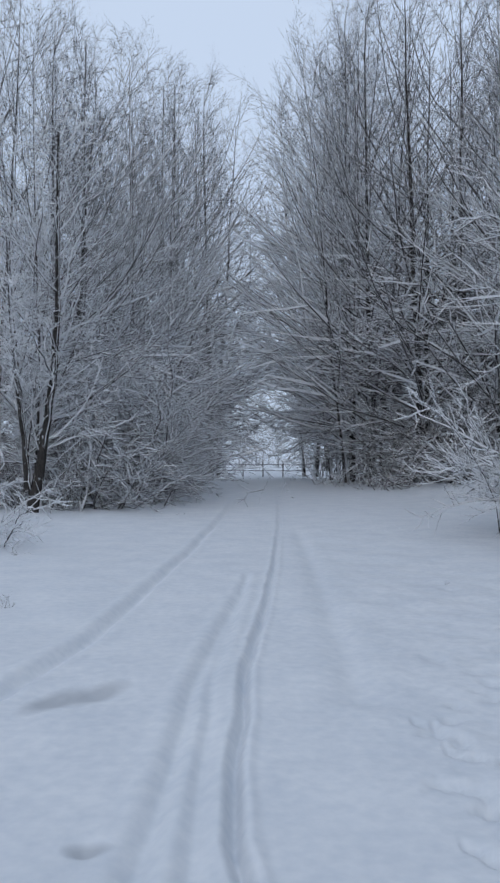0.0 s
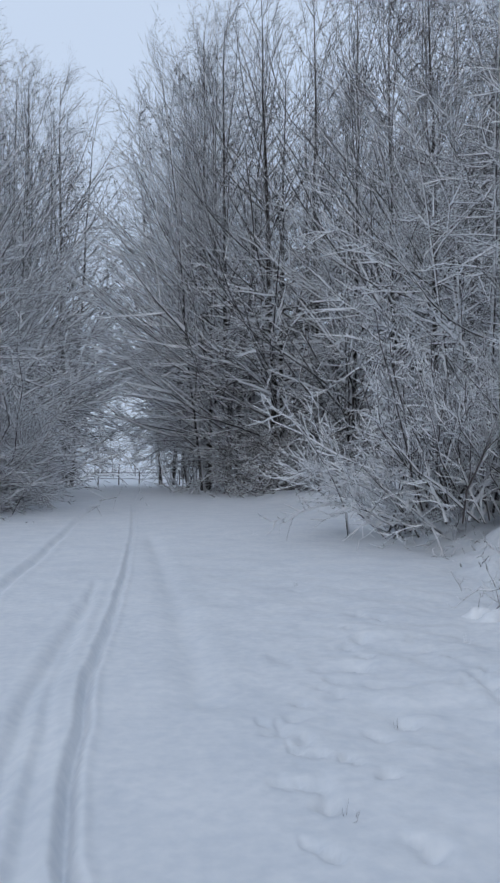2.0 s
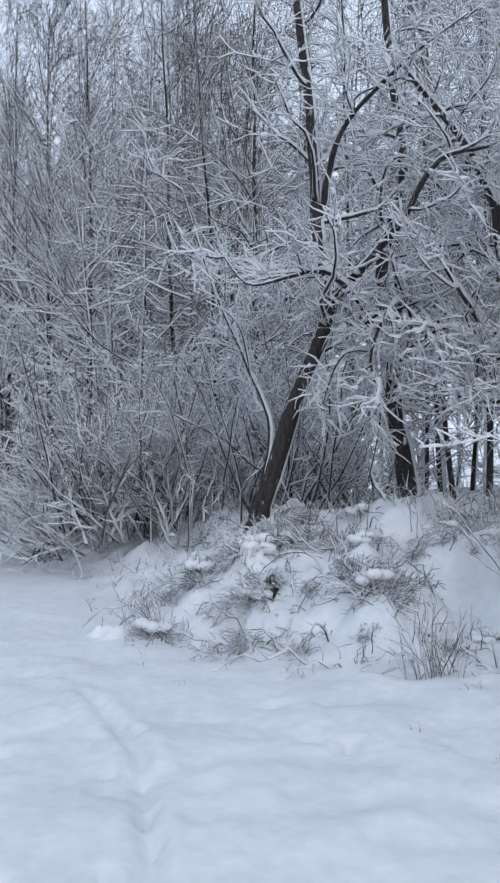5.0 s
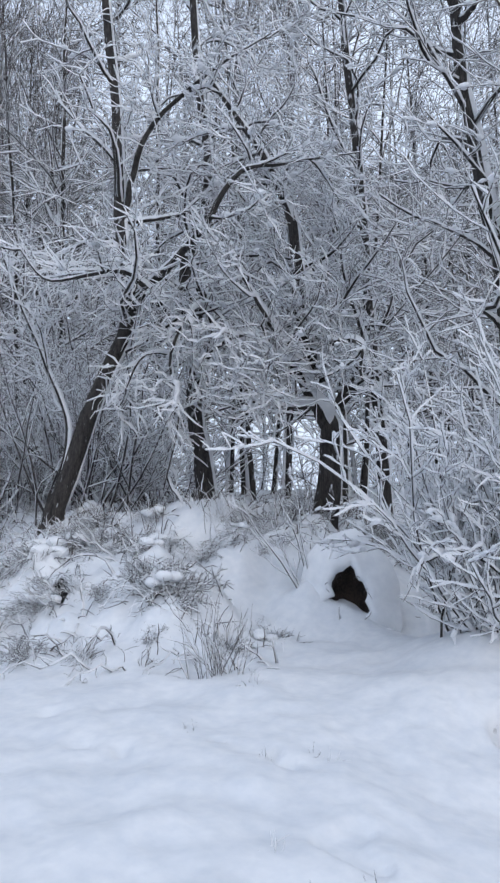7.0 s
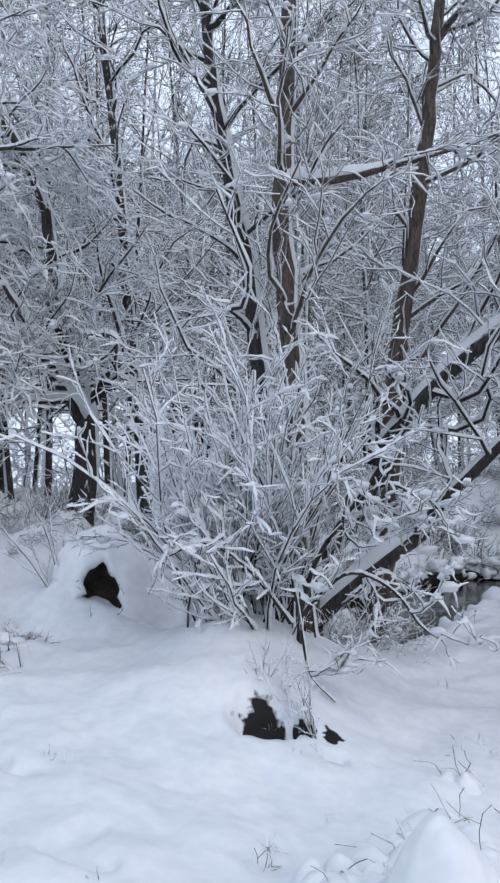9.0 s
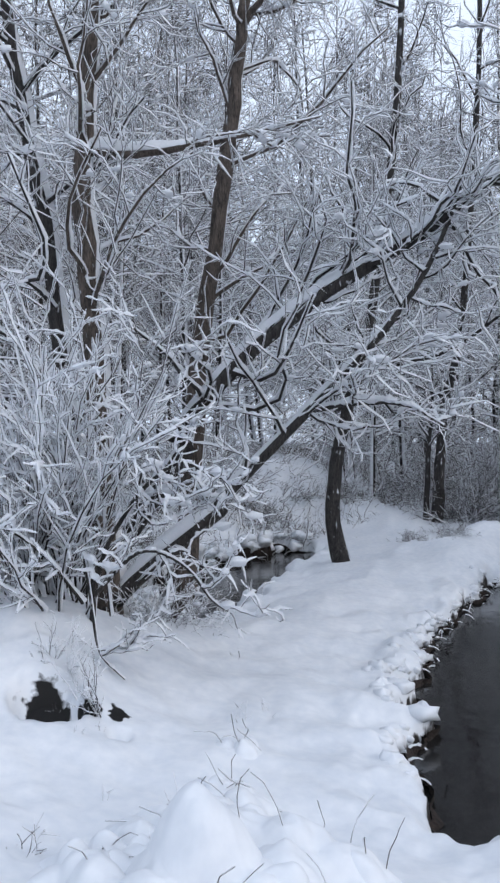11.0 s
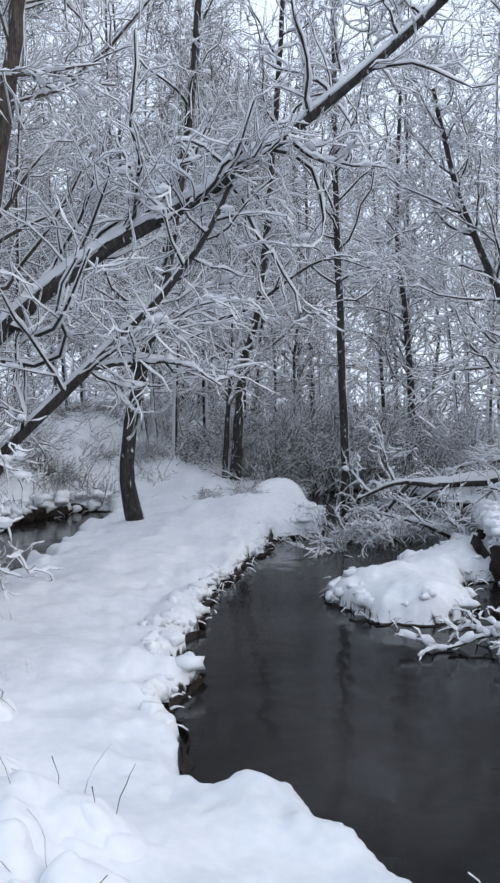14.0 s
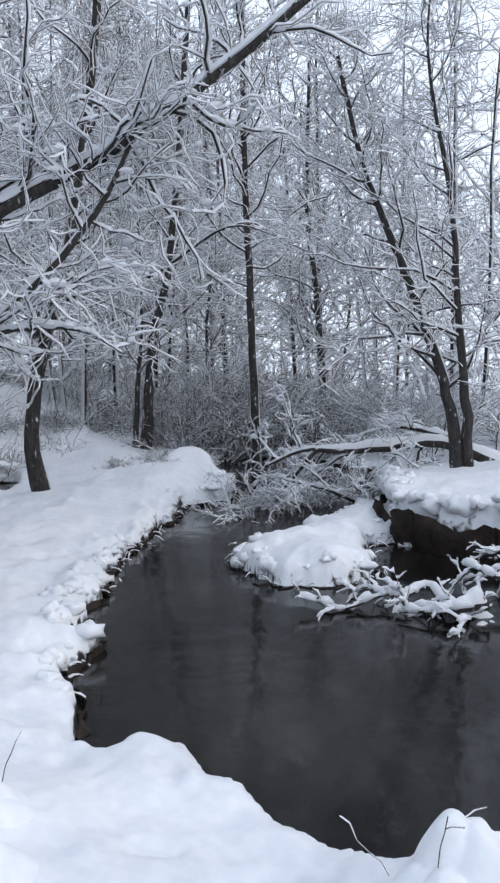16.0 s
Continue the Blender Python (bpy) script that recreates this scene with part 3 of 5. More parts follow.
def shaped_tree(rng, name, label, stems, limb_n=15, branch_n=6, twig_n=5, reach=0.3, low=0.25, snow=0.028, bark=BARK, limb_angle=(30, 75), lift=0.08, twig_len=0.5, thick=0.05, limb_least=0.012, k3=4, droop=0.0, category="tree", wobble=0.24, sides=9, fine=1.0, side_n=None, side_thick=None, gaps=0.3):
    """A tree with trunks along given lines: (points, foot radius, tip radius)."""
    twigs, white = Bits(), Bits()
    k = 22
    P = np.stack([spline(pts, k) for pts, a, b in stems])
    R = np.stack([np.linspace(0, 1, k) ** 0.9 * ((b if n == 0 else 0.006) - a) + a for n, (pts, a, b) in enumerate(stems)])
    ground = height(*P[0, 0, :2]) - 0.2
    P[0, :, 2] -= max(P[0, 0, 2] - ground, 0) * np.linspace(1, 0, k) ** 6
    base = P[0, 0].copy()
    P = P - base
    P[:, 1:-1] += 0.14 * R[:, 1:-1, None] * rng.normal(size=P[:, 1:-1].shape)
    flare = R.copy()
    flare[0] *= 1 + 0.28 * np.exp(-np.linspace(0, 1, k) * 16)
    rings = tube(P, flare, sides, 0.06, rng)
    white.add(thick_cap(rng, P[:1], R[:1], thick, gaps))
    if len(P) > 1:
        white.add(thick_cap(rng, P[1:], R[1:], side_thick or thick, 0.0 if side_thick else 0.25))
    size = np.linalg.norm(P[:, -1] - P[:, 0], axis=1)
    sets = []
    for n in range(len(P)):
        own = limb_n if n == 0 else side_n or max(3, int(limb_n * 0.9 * size[n] / size[0]))
        sets.append(grow(rng, P[n:n + 1], R[n:n + 1], own, lambda u, m: m * reach * (1.15 - 0.75 * u) + 0.3, k=8, u=(low if n == 0 else 0.25, 1.0), angle=limb_angle, lift=lift, wobble=wobble, thin=0.36, droop=droop, least=limb_least, most=0.024))
    L1, R1 = np.concatenate([q[0] for q in sets]), np.concatenate([q[1] for q in sets])
    limbs = tube(L1, R1, 5)
    white.add(round_cap(rng, L1, R1, snow * 1.9, 0.08))
    L2, R2 = grow(rng, L1, R1, branch_n, lambda u, n: n * 0.48 * (1.15 - 0.6 * u) + 0.15, k=6, u=(0.1, 1), angle=(30, 75), lift=lift * 0.6, wobble=wobble * 1.25, thin=0.5, droop=droop, least=0.005, most=0.008)
    twigs.add(twig(L2, R2))
    white.add(round_cap(rng, L2, R2, snow * 1.25, 0.08, m=1))
    L3, R3 = grow(rng, L2, R2, twig_n, lambda u, n: n * 0.0 + twig_len * (1.15 - 0.5 * u), k=k3, u=(0.1, 1), angle=(30, 80), lift=0.05, wobble=wobble * 1.4, thin=0.7, taper=0.55, droop=droop, least=0.0026 * fine, most=0.0034 * fine)
    twigs.add(twig(L3, R3))
    white.add(cap(rng, L3, R3, snow * 0.8, patch=0.1))
    white.add(clots(rng, P, 24.0, 0.02, min(0.03 + 0.35 * thick, 0.095)))
    white.add(clots(rng, L1, 4.5, 0.018, 0.075))
    white.add(clots(rng, L2, 2.3, 0.016, 0.060 + 0.4 * snow))
    white.add(clots(rng, L3, 0.40, 0.012, 0.048))
    white.add(clots(rng, L2, 0.35, 0.02, 0.055, 0.6, 0.9))
    root = assemble(name, label, category, [rings[n:n + 1] for n in range(len(stems))], [limbs[n:n + 1] for n in range(len(limbs))], twigs, white, bark=bark)
    root.location = base
    return root


def bush(rng, name, label, stems, tall, wide, branch_n=9, twig_n=5, snow=0.015, group="", tilt=(5, 60), r=0.014, twig_len=0.3, lift=0.03, k3=3, toward=(0, 0), droop=0.02, category="bush", base=0.25, wood=TWIG, wobble=0.2, near=False, low=0.15, fork=(18, 55), tw=0.0028):
    """A many-stemmed shrub: arching rods from one foot."""
    twigs, white = Bits(), Bits()
    k = 7
    P, R = np.empty((stems, k, 3)), np.empty((stems, k))
    for s in range(stems):
        a = rng.uniform(0, 6.283)
        th = math.radians(rng.uniform(*tilt))
        d = np.array([math.cos(a) * math.sin(th) * wide, math.sin(a) * math.sin(th) * wide, math.cos(th)]) + np.array([toward[0], toward[1], 0]) * rng.random()
        d /= np.linalg.norm(d)
        p = np.array([rng.normal() * base, rng.normal() * base, -0.15])
        step = tall * rng.uniform(0.5, 1.1) / (k - 1)
        for j in range(k):
            P[s, j] = p
            p = p + d * step
            d = unit(d + np.array([0, 0, lift - droop * j]) + 0.15 * rng.normal(size=3))
        R[s] = r * rng.uniform(0.6, 1.4) * np.linspace(1.2, 0.3, k)
    rods = tube(P, R, 4)
    lay = round_cap if near else cap
    white.add(round_cap(rng, P, R, snow * 1.4) if near else cap(rng, P, R, snow * 1.4, patch=0.4))
    L2, R2 = grow(rng, P, R, branch_n, lambda u, n: n * 0.30 * (1.2 - 0.7 * u) + 0.1, k=6 if near else 4, u=(low, 1), angle=fork, lift=lift, wobble=wobble, thin=0.55, least=0.0035)
    if k3 == 2 and twig_n:
        twigs.add(thread(L2, R2, -1.1, 0.7))
        white.add(thread(L2, R2 * rng.uniform(0.5, 1.5, R2.shape), 0.4, 0.8 + 0.3 * snow / 0.0035))
    else:
        twigs.add(twig(L2, R2))
        white.add(lay(rng, L2, R2, snow * 1.1))
    if twig_n:
        L3, R3 = grow(rng, L2, R2, twig_n, lambda u, n: n * 0.0 + twig_len * (1.15 - 0.5 * u), k=k3, u=(0.1, 1), angle=(22, 60), lift=0.03, wobble=wobble, thin=0.7, taper=0.4, least=tw)
        if k3 == 2:
            twigs.add(thread(L3, R3, -1.1, 0.7))
            white.add(thread(L3, R3 * rng.uniform(0.6, 1.5, R3.shape), 0.5, 0.7 + (0.2 if tw < 0.004 else 0.6) * snow / tw))
        else:
            twigs.add(twig(L3, R3))
            white.add(round_cap(rng, L3, R3, snow * 0.8, m=1) if near else cap(rng, L3, R3, snow * 0.9))
    if near:
        white.add(clots(rng, L2, 4.0, 0.014, 0.052))
        white.add(clots(rng, L2, 0.6, 0.018, 0.045, 0.8, 0.95))
        if twig_n:
            white.add(clots(rng, L3, 0.5, 0.008, 0.036))
    elif twig_n and k3 > 2:
        white.add(clots(rng, L2, 0.5, 0.012, 0.045))
    if not group:
        return assemble(name, label, category, [], [rods[n:n + 1] for n in range(stems)], twigs, white, wood=wood)
    twigs.add(rods)
    return assemble(name, label, category, [], [], twigs, white, group=group, wood=wood)


def put(ob, x, y, turn=0.0, scale=1.0, sink=0.05):
    ob.matrix_world = pose(x, y, height(x, y) - sink, 0, 0, turn) @ Matrix.Scale(scale, 4)
    return ob


def again(ob, x, y, turn=0.0, scale=1.0, sink=0.05):
    got = copy_thing(ob, pose(x, y, height(x, y) - sink, 0, 0, turn))
    got.scale = (scale, scale, scale)
    return got


rng = np.random.default_rng(7)

# ---- the tall stands either side of the road ----
POPLAR = "tall bare poplar dusted with snow in the roadside stand"
POPLAR_FORM = dict(reach=0.37, wobble=0.075, lift=0.045, angle=(36, 60), fork=(20, 48), flat=0.8, steep=0.095, twig_len=0.5, rad=0.0115, snow=0.029, fall=0.6, group="roadside poplars")
TALL = [tall_tree(rng, "tree", POPLAR, 20, 2, 48, 9, 5, low=0.10, skirt_n=12, **POPLAR_FORM),
        tall_tree(rng, "tree", POPLAR, 20, 3, 34, 9, 5, low=0.10, lean=0.08, skirt_n=9, **POPLAR_FORM),
        tall_tree(rng, "tree", POPLAR, 20, 2, 48, 9, 5, low=0.08, lean=0.10, skirt_n=14, **POPLAR_FORM),
        tall_tree(rng, "tree", POPLAR, 20, 2, 38, 8, 6, low=0.24, lean=0.12, **POPLAR_FORM),
        tall_tree(rng, "tree", POPLAR, 20, 1, 68, 8, 6, low=0.24, lean=0.02, **POPLAR_FORM)]
WEST = [(-6.3, 23.2, 0, 0.72), (-9.0, 26.5, 1, 0.96), (-7.2, 29, 2, 0.90), (-9.0, 74, 3, 1.60), (12.4, 32, 4, 1.12), (-7.6, 33, 0, 0.98), (-5.8, 34, 1, 0.82), (-5.8, 38, 0, 1.08), (-5.2, 45, 1, 1.2), (-4.6, 53, 0, 1.36), (-2.7, 61, 2, 1.58)]
EAST = [(9.4, 96, 0, 2.0), (-6.0, 84, 1, 1.9), (5.3, 68, 3, 1.75), (6.9, 60, 2, 1.60), (6.5, 49, 1, 1.46), (7.4, 53, 0, 1.6), (7.5, 46, 2, 1.48), (9.6, 41.5, 2, 1.38), (12.0, 43, 1, 1.40), (11.5, 36, 0, 1.25), (15.2, 37, 2, 1.3), (14.6, 31, 4, 1.15), (16.4, 27.5, 1, 1.1), (20.0, 33, 2, 1.3), (12.6, 27.5, 3, 1.0), (17.5, 27, 2, 1.05)]
for n, (x, y, kind, size) in enumerate(WEST + EAST):
    if n < 5:
        put(TALL[kind], x, y, 47 * n, size)
    else:
        again(TALL[kind], x, y, 47 * n, size)

shaped_tree(rng, "tree", "young dark-stemmed tree with snowy boughs beside the road",
            [([(-5.98, 21.17, 0.50), (-5.61, 21.27, 2.35), (-5.36, 21.34, 4.85), (-5.34, 21.34, 7.67), (-5.33, 21.34, 10.67)], 0.15, 0.03), ([(-6.06, 21.15, 0.66), (-6.21, 21.11, 2.35), (-6.50, 21.02, 4.80), (-6.66, 20.97, 7.87)], 0.10, 0.03)],
            limb_n=26, reach=0.24, low=0.15, snow=0.02, fine=2.2, k3=3, twig_len=0.6, limb_angle=(35, 65), lift=0.06, wobble=0.18, thick=0.008)

# ---- thickets under the stands ----
THICKET = bush(rng, "bush", "snow-laden willow thicket under the roadside trees", 56, 4.6, 0.9, 9, 4, snow=0.036, r=0.022, twig_len=0.6, tilt=(3, 80), k3=2, droop=0.09, low=0.04, group="roadside thickets", base=0.9, tw=0.011, fork=(30, 75), wobble=0.26)
WILLOW = bush(rng, "willow", "round snow-laden willow bowing over the road", 80, 8.4, 0.75, 10, 4, snow=0.06, r=0.03, twig_len=0.75, tilt=(0, 68), k3=2, droop=0.055, low=0.12, base=0.9, tw=0.013, fork=(28, 70), wobble=0.26, category="willow", toward=(0.35, -0.1), group="roadside willows")
put(WILLOW, -4.8, 27.0, 0, 0.82)
again(WILLOW, -5.3, 33.0, 130, 0.9)
for n, (x, y, size) in enumerate([(-5.0, 24.5, 0.9), (-4.3, 28.0, 0.7), (-6.8, 26, 0.8), (-8.8, 24.5, 0.8), (-5.6, 34, 0.9), (-6.6, 40, 1.1), (9.0, 44.0, 1.0), (10.4, 42, 1.3), (10.4, 39, 1.4), (12.7, 35, 1.3), (15, 31, 1.1)]):
    put(THICKET, x, y, 0, size) if n == 0 else again(THICKET, x, y, 61 * n, size)

# ---- the bush and the bank with the leaning tree ----
B1 = bush(rng, "bush", "wide bare bush bowed with snow at the edge of the road", 70, 4.1, 1.1, 8, 4, snow=0.027, r=0.014, twig_len=0.42, tilt=(5, 80), k3=3, base=0.6, toward=(-0.6, -0.35), fork=(22, 60), wobble=0.17, droop=0.02, tw=0.0048)
put(B1, 6.9, 15.5)
B2 = bush(rng, "bush", "dense dark-stemmed bush dusted with snow on the bank", 60, 3.4, 0.8, 7, 3, snow=0.017, r=0.017, twig_len=0.4, tilt=(0, 60), k3=3, base=0.8, droop=0.0, group="bank bushes", fork=(22, 60), wobble=0.18, tw=0.0048)
for n, (x, y, size) in enumerate([(7.2, 11.6, 1.0), (7.6, 13.4, 1.05), (8.2, 10.2, 0.9), (9.4, 12.5, 1.1)]):
    put(B2, x, y, 0, size) if n == 0 else again(B2, x, y, 80 * n, size)

shaped_tree(rng, "tree", "dark leaning tree with snow on its upper side",
            [([(6.20, 8.19, 1.07), (6.56, 7.94, 2.31), (7.02, 7.57, 3.82), (7.04, 7.82, 4.85), (7.11, 8.02, 6.56), (7.09, 8.29, 8.44), (7.21, 8.70, 11.99)], 0.13, 0.05),
             ([(6.37, 8.32, 1.28), (6.74, 8.55, 2.25), (6.70, 9.06, 3.22), (6.48, 9.56, 4.38), (6.21, 10.07, 6.07)], 0.042, 0.02),
             ([(7.04, 7.82, 4.92), (7.15, 7.46, 6.08), (7.53, 6.69, 6.80), (7.84, 5.90, 7.15)], 0.05, 0.02),
             ([(7.02, 7.50, 3.84), (6.70, 6.95, 3.86), (6.42, 7.06, 4.03), (6.09, 7.35, 3.95), (5.73, 7.62, 3.89), (5.41, 7.72, 4.25)], 0.045, 0.02),
             ([(7.02, 7.45, 3.90), (7.13, 6.50, 4.50), (7.28, 5.98, 5.17), (7.59, 5.54, 5.28), (8.10, 4.76, 5.36)], 0.055, 0.02)], limb_n=16, reach=0.24, side_thick=0.07, snow=0.034)
shaped_tree(rng, "tree", "snow-plastered crooked tree on the bank with drooping twigs",
            [([(8.51, 7.55, 1.26), (8.36, 7.70, 2.22), (8.32, 7.74, 3.19), (8.23, 7.83, 4.58), (8.46, 7.60, 5.83), (8.35, 7.72, 7.78), (8.23, 7.83, 10.39)], 0.15, 0.04),
             ([(8.32, 7.74, 3.11), (7.78, 7.70, 3.82), (6.99, 7.60, 4.19), (6.14, 7.75, 4.11)], 0.06, 0.02),
             ([(8.32, 7.74, 3.30), (7.60, 6.90, 3.75), (7.00, 6.53, 3.49), (6.87, 6.70, 2.96), (7.02, 6.70, 2.29), (6.92, 6.86, 1.40)], 0.035, 0.01),
             ([(8.33, 7.72, 3.05), (7.80, 6.90, 3.20), (7.41, 6.11, 3.25), (7.62, 5.84, 3.20), (7.84, 5.76, 2.63)], 0.035, 0.01),
             ([(8.33, 7.72, 2.95), (7.50, 7.00, 3.05), (6.67, 6.89, 3.03), (6.51, 7.12, 2.56)], 0.03, 0.01)], limb_n=22, reach=0.24, droop=0.07, side_thick=0.16, snow=0.042)
shaped_tree(rng, "tree", "pollarded willow with a fan of snowy branches on the bank",
            [([(8.50, 5.70, 0.74), (8.60, 5.55, 1.90), (8.52, 5.67, 2.69), (8.38, 5.86, 3.64), (8.32, 5.94, 4.82), (8.09, 6.22, 5.72), (7.65, 6.71, 6.71)], 0.16, 0.03),
             ([(8.56, 5.62, 2.19), (7.99, 5.71, 2.92), (7.58, 5.89, 3.64), (7.16, 6.06, 4.27)], 0.07, 0.02),
             ([(8.56, 5.61, 2.47), (7.66, 5.80, 2.41), (7.01, 5.93, 2.56)], 0.05, 0.015),
             ([(8.58, 5.59, 2.33), (8.63, 5.15, 3.00), (8.32, 5.26, 3.18), (7.87, 5.53, 2.95)], 0.045, 0.015),
             ([(8.60, 5.56, 2.33), (9.01, 5.30, 3.07), (9.19, 5.76, 4.38), (9.44, 6.10, 5.80)], 0.05, 0.02),
             ([(8.57, 5.60, 2.40), (8.25, 5.40, 3.10), (8.00, 4.73, 3.07), (8.09, 4.72, 2.62), (8.50, 4.02, 2.60)], 0.04, 0.012)], limb_n=20, reach=0.26, low=0.3, side_thick=0.12, snow=0.036, limb_angle=(35, 85))
shaped_tree(rng, "tree", "straight dark tree with a snow stripe down one side",
            [([(10.86, 6.12, 1.15), (10.76, 6.27, 3.41), (10.67, 6.42, 6.18), (10.52, 6.64, 9.25), (10.46, 6.73, 12.13)], 0.10, 0.04)], limb_n=26, reach=0.22, low=0.2)
shaped_tree(rng, "tree", "slim dark leaning tree with a broad snow stripe",
            [([(8.55, 2.97, 1.12), (8.51, 3.07, 1.92), (8.43, 3.25, 3.75), (8.30, 3.52, 5.56), (8.25, 3.63, 6.87), (8.21, 3.71, 8.88)], 0.10, 0.045),
             ([(8.27, 3.59, 6.48), (8.20, 3.27, 6.68), (8.04, 2.91, 7.04)], 0.04, 0.02)], limb_n=20, reach=0.22, low=0.25, thick=0.12)
shaped_tree(rng, "tree", "brown-barked trunk carrying one level snow-covered limb",
            [([(8.18, 2.54, 1.12), (8.16, 2.61, 1.94), (8.13, 2.68, 3.48), (8.12, 2.70, 4.62), (8.17, 2.58, 6.27), (8.18, 2.54, 8.40)], 0.12, 0.07),
             ([(8.12, 2.69, 4.55), (8.19, 2.22, 4.48), (8.23, 1.75, 4.50), (8.25, 1.28, 4.55), (8.23, 0.82, 4.59), (8.19, 0.27, 4.65)], 0.048, 0.034)],
            limb_n=15, reach=0.22, low=0.3, bark=PALE_BARK, thick=0.10, side_thick=0.19, side_n=2, wobble=0.2)
shaped_tree(rng, "tree", "tall forking trunk with patches of snow",
            [([(9.37, 2.15, 1.24), (9.42, 1.98, 2.15), (9.47, 1.76, 3.46), (9.53, 1.49, 4.98), (9.56, 1.34, 6.12), (9.58, 1.23, 6.92), (9.60, 1.10, 8.97)], 0.13, 0.05),
             ([(9.57, 1.30, 6.45), (9.43, 0.88, 6.76), (9.29, 0.40, 7.15)], 0.05, 0.02)], limb_n=18, reach=0.22, low=0.25, bark=PALE_BARK)
shaped_tree(rng, "tree", "long leaning trunk, snow along its top, over the stream",
            [([(8.40, 3.08, -0.20), (8.55, 2.40, 0.81), (8.62, 1.78, 1.60), (8.56, 1.91, 1.60), (8.75, 1.23, 2.39), (8.78, 0.51, 2.95), (8.76, -0.50, 3.49), (8.63, -1.36, 4.04), (8.45, -1.95, 4.42), (8.21, -2.60, 4.90), (7.87, -3.31, 5.44)], 0.105, 0.03)], limb_n=30, branch_n=5, twig_n=3, reach=0.21, low=0.30, thick=0.26, snow=0.040, lift=0.10, wobble=0.26, gaps=0.08)
shaped_tree(rng, "tree", "thin snow-topped leaning stem beside the backwater",
            [([(8.07, 2.82, -0.19), (8.22, 2.12, 0.39), (8.32, 1.34, 0.91), (8.29, 1.44, 0.89), (8.47, 0.61, 1.71), (8.53, 0.09, 2.21), (8.56, -0.37, 2.71), (8.56, -0.75, 3.26), (8.55, -1.07, 3.97)], 0.07, 0.02),
             ([(8.49, 0.47, 1.82), (8.34, -0.03, 1.86), (8.16, -0.47, 1.81), (8.06, -0.79, 1.61)], 0.025, 0.012)], limb_n=18, branch_n=5, twig_n=3, reach=0.22, thick=0.24, low=0.42, snow=0.036, gaps=0.08)
shaped_tree(rng, "tree", "dark curved tree standing on the snowy spit",
            [([(13.60, 0.61, -0.38), (13.59, 0.78, 0.33), (13.60, 0.69, 1.26), (13.62, 0.46, 2.20), (13.64, 0.18, 3.13), (13.65, -0.08, 4.43), (13.66, -0.47, 7.11), (13.66, -0.73, 10.79)], 0.14, 0.05),
             ([(13.53, 0.67, 2.07), (13.19, 0.10, 2.65), (12.73, -1.12, 2.89), (12.15, -2.27, 3.55), (11.73, -3.02, 3.35)], 0.05, 0.02)], limb_n=22, reach=0.2, low=0.42)
shaped_tree(rng, "tree", "pair of thin dark stems on the far bank",
            [([(19.73, -1.09, -0.34), (19.73, -1.23, 1.17), (19.72, -1.41, 2.66), (19.71, -1.79, 4.13), (19.68, -2.31, 8.98), (19.66, -2.56, 13.39)], 0.14, 0.05), ([(19.73, -0.85, -0.33), (19.73, -1.00, 1.72), (19.73, -1.11, 3.20), (19.73, -1.04, 8.31)], 0.08, 0.03)], limb_n=20, reach=0.25, low=0.3, k3=3, fine=1.6)
shaped_tree(rng, "tree", "single slender upright pole-like tree at the stream",
            [([(18.03, -3.56, -0.72), (18.03, -3.58, 0.24), (18.04, -3.51, 2.77), (18.04, -3.45, 5.00), (18.05, -3.43, 7.42), (18.04, -3.48, 14.13)], 0.11, 0.05)], limb_n=22, reach=0.2, low=0.45, k3=3, fine=1.6)
shaped_tree(rng, "tree", "thin crooked tree in the misty wood behind the stream",
            [([(22.08, -6.22, -0.07), (22.11, -6.09, 1.84), (22.14, -5.96, 4.03), (22.19, -5.76, 6.05), (22.16, -5.88, 10.11)], 0.12, 0.04)], limb_n=24, reach=0.28, low=0.2, k3=3, fine=1.6)
shaped_tree(rng, "tree", "twin dark trunks among snow-laden branches on the far spit",
            [([(11.73, -5.71, -0.21), (11.79, -5.57, 0.89), (11.88, -5.35, 1.74), (12.08, -4.81, 3.27), (12.23, -4.34, 4.61), (12.32, -4.03, 6.10)], 0.10, 0.03),
             ([(11.68, -5.82, -0.21), (11.71, -5.77, 1.06), (11.74, -5.68, 2.23), (11.79, -5.57, 3.95), (11.91, -5.27, 5.99), (11.87, -5.38, 7.54)], 0.09, 0.04)], limb_n=22, reach=0.28, low=0.25)

# ---- the bush on the mound by the stream ----
B3 = bush(rng, "bush", "bare bush thickly coated with fresh snow on a mound", 54, 2.6, 0.85, 8, 4, snow=0.042, r=0.008, twig_len=0.20, tilt=(3, 42), k3=4, base=0.20, droop=0.022, near=True, toward=(-0.10, 0.12), wobble=0.16)
put(B3, 6.65, 2.45)
B5 = bush(rng, "bush", "low spreading bush bent down by snow beside the mound", 34, 1.7, 1.2, 7, 4, snow=0.02, r=0.007, twig_len=0.24, tilt=(25, 85), k3=4, base=0.2, droop=0.04, near=True, toward=(0.2, -0.5), wobble=0.24)
put(B5, 8.32, 2.22, 0, 0.7)
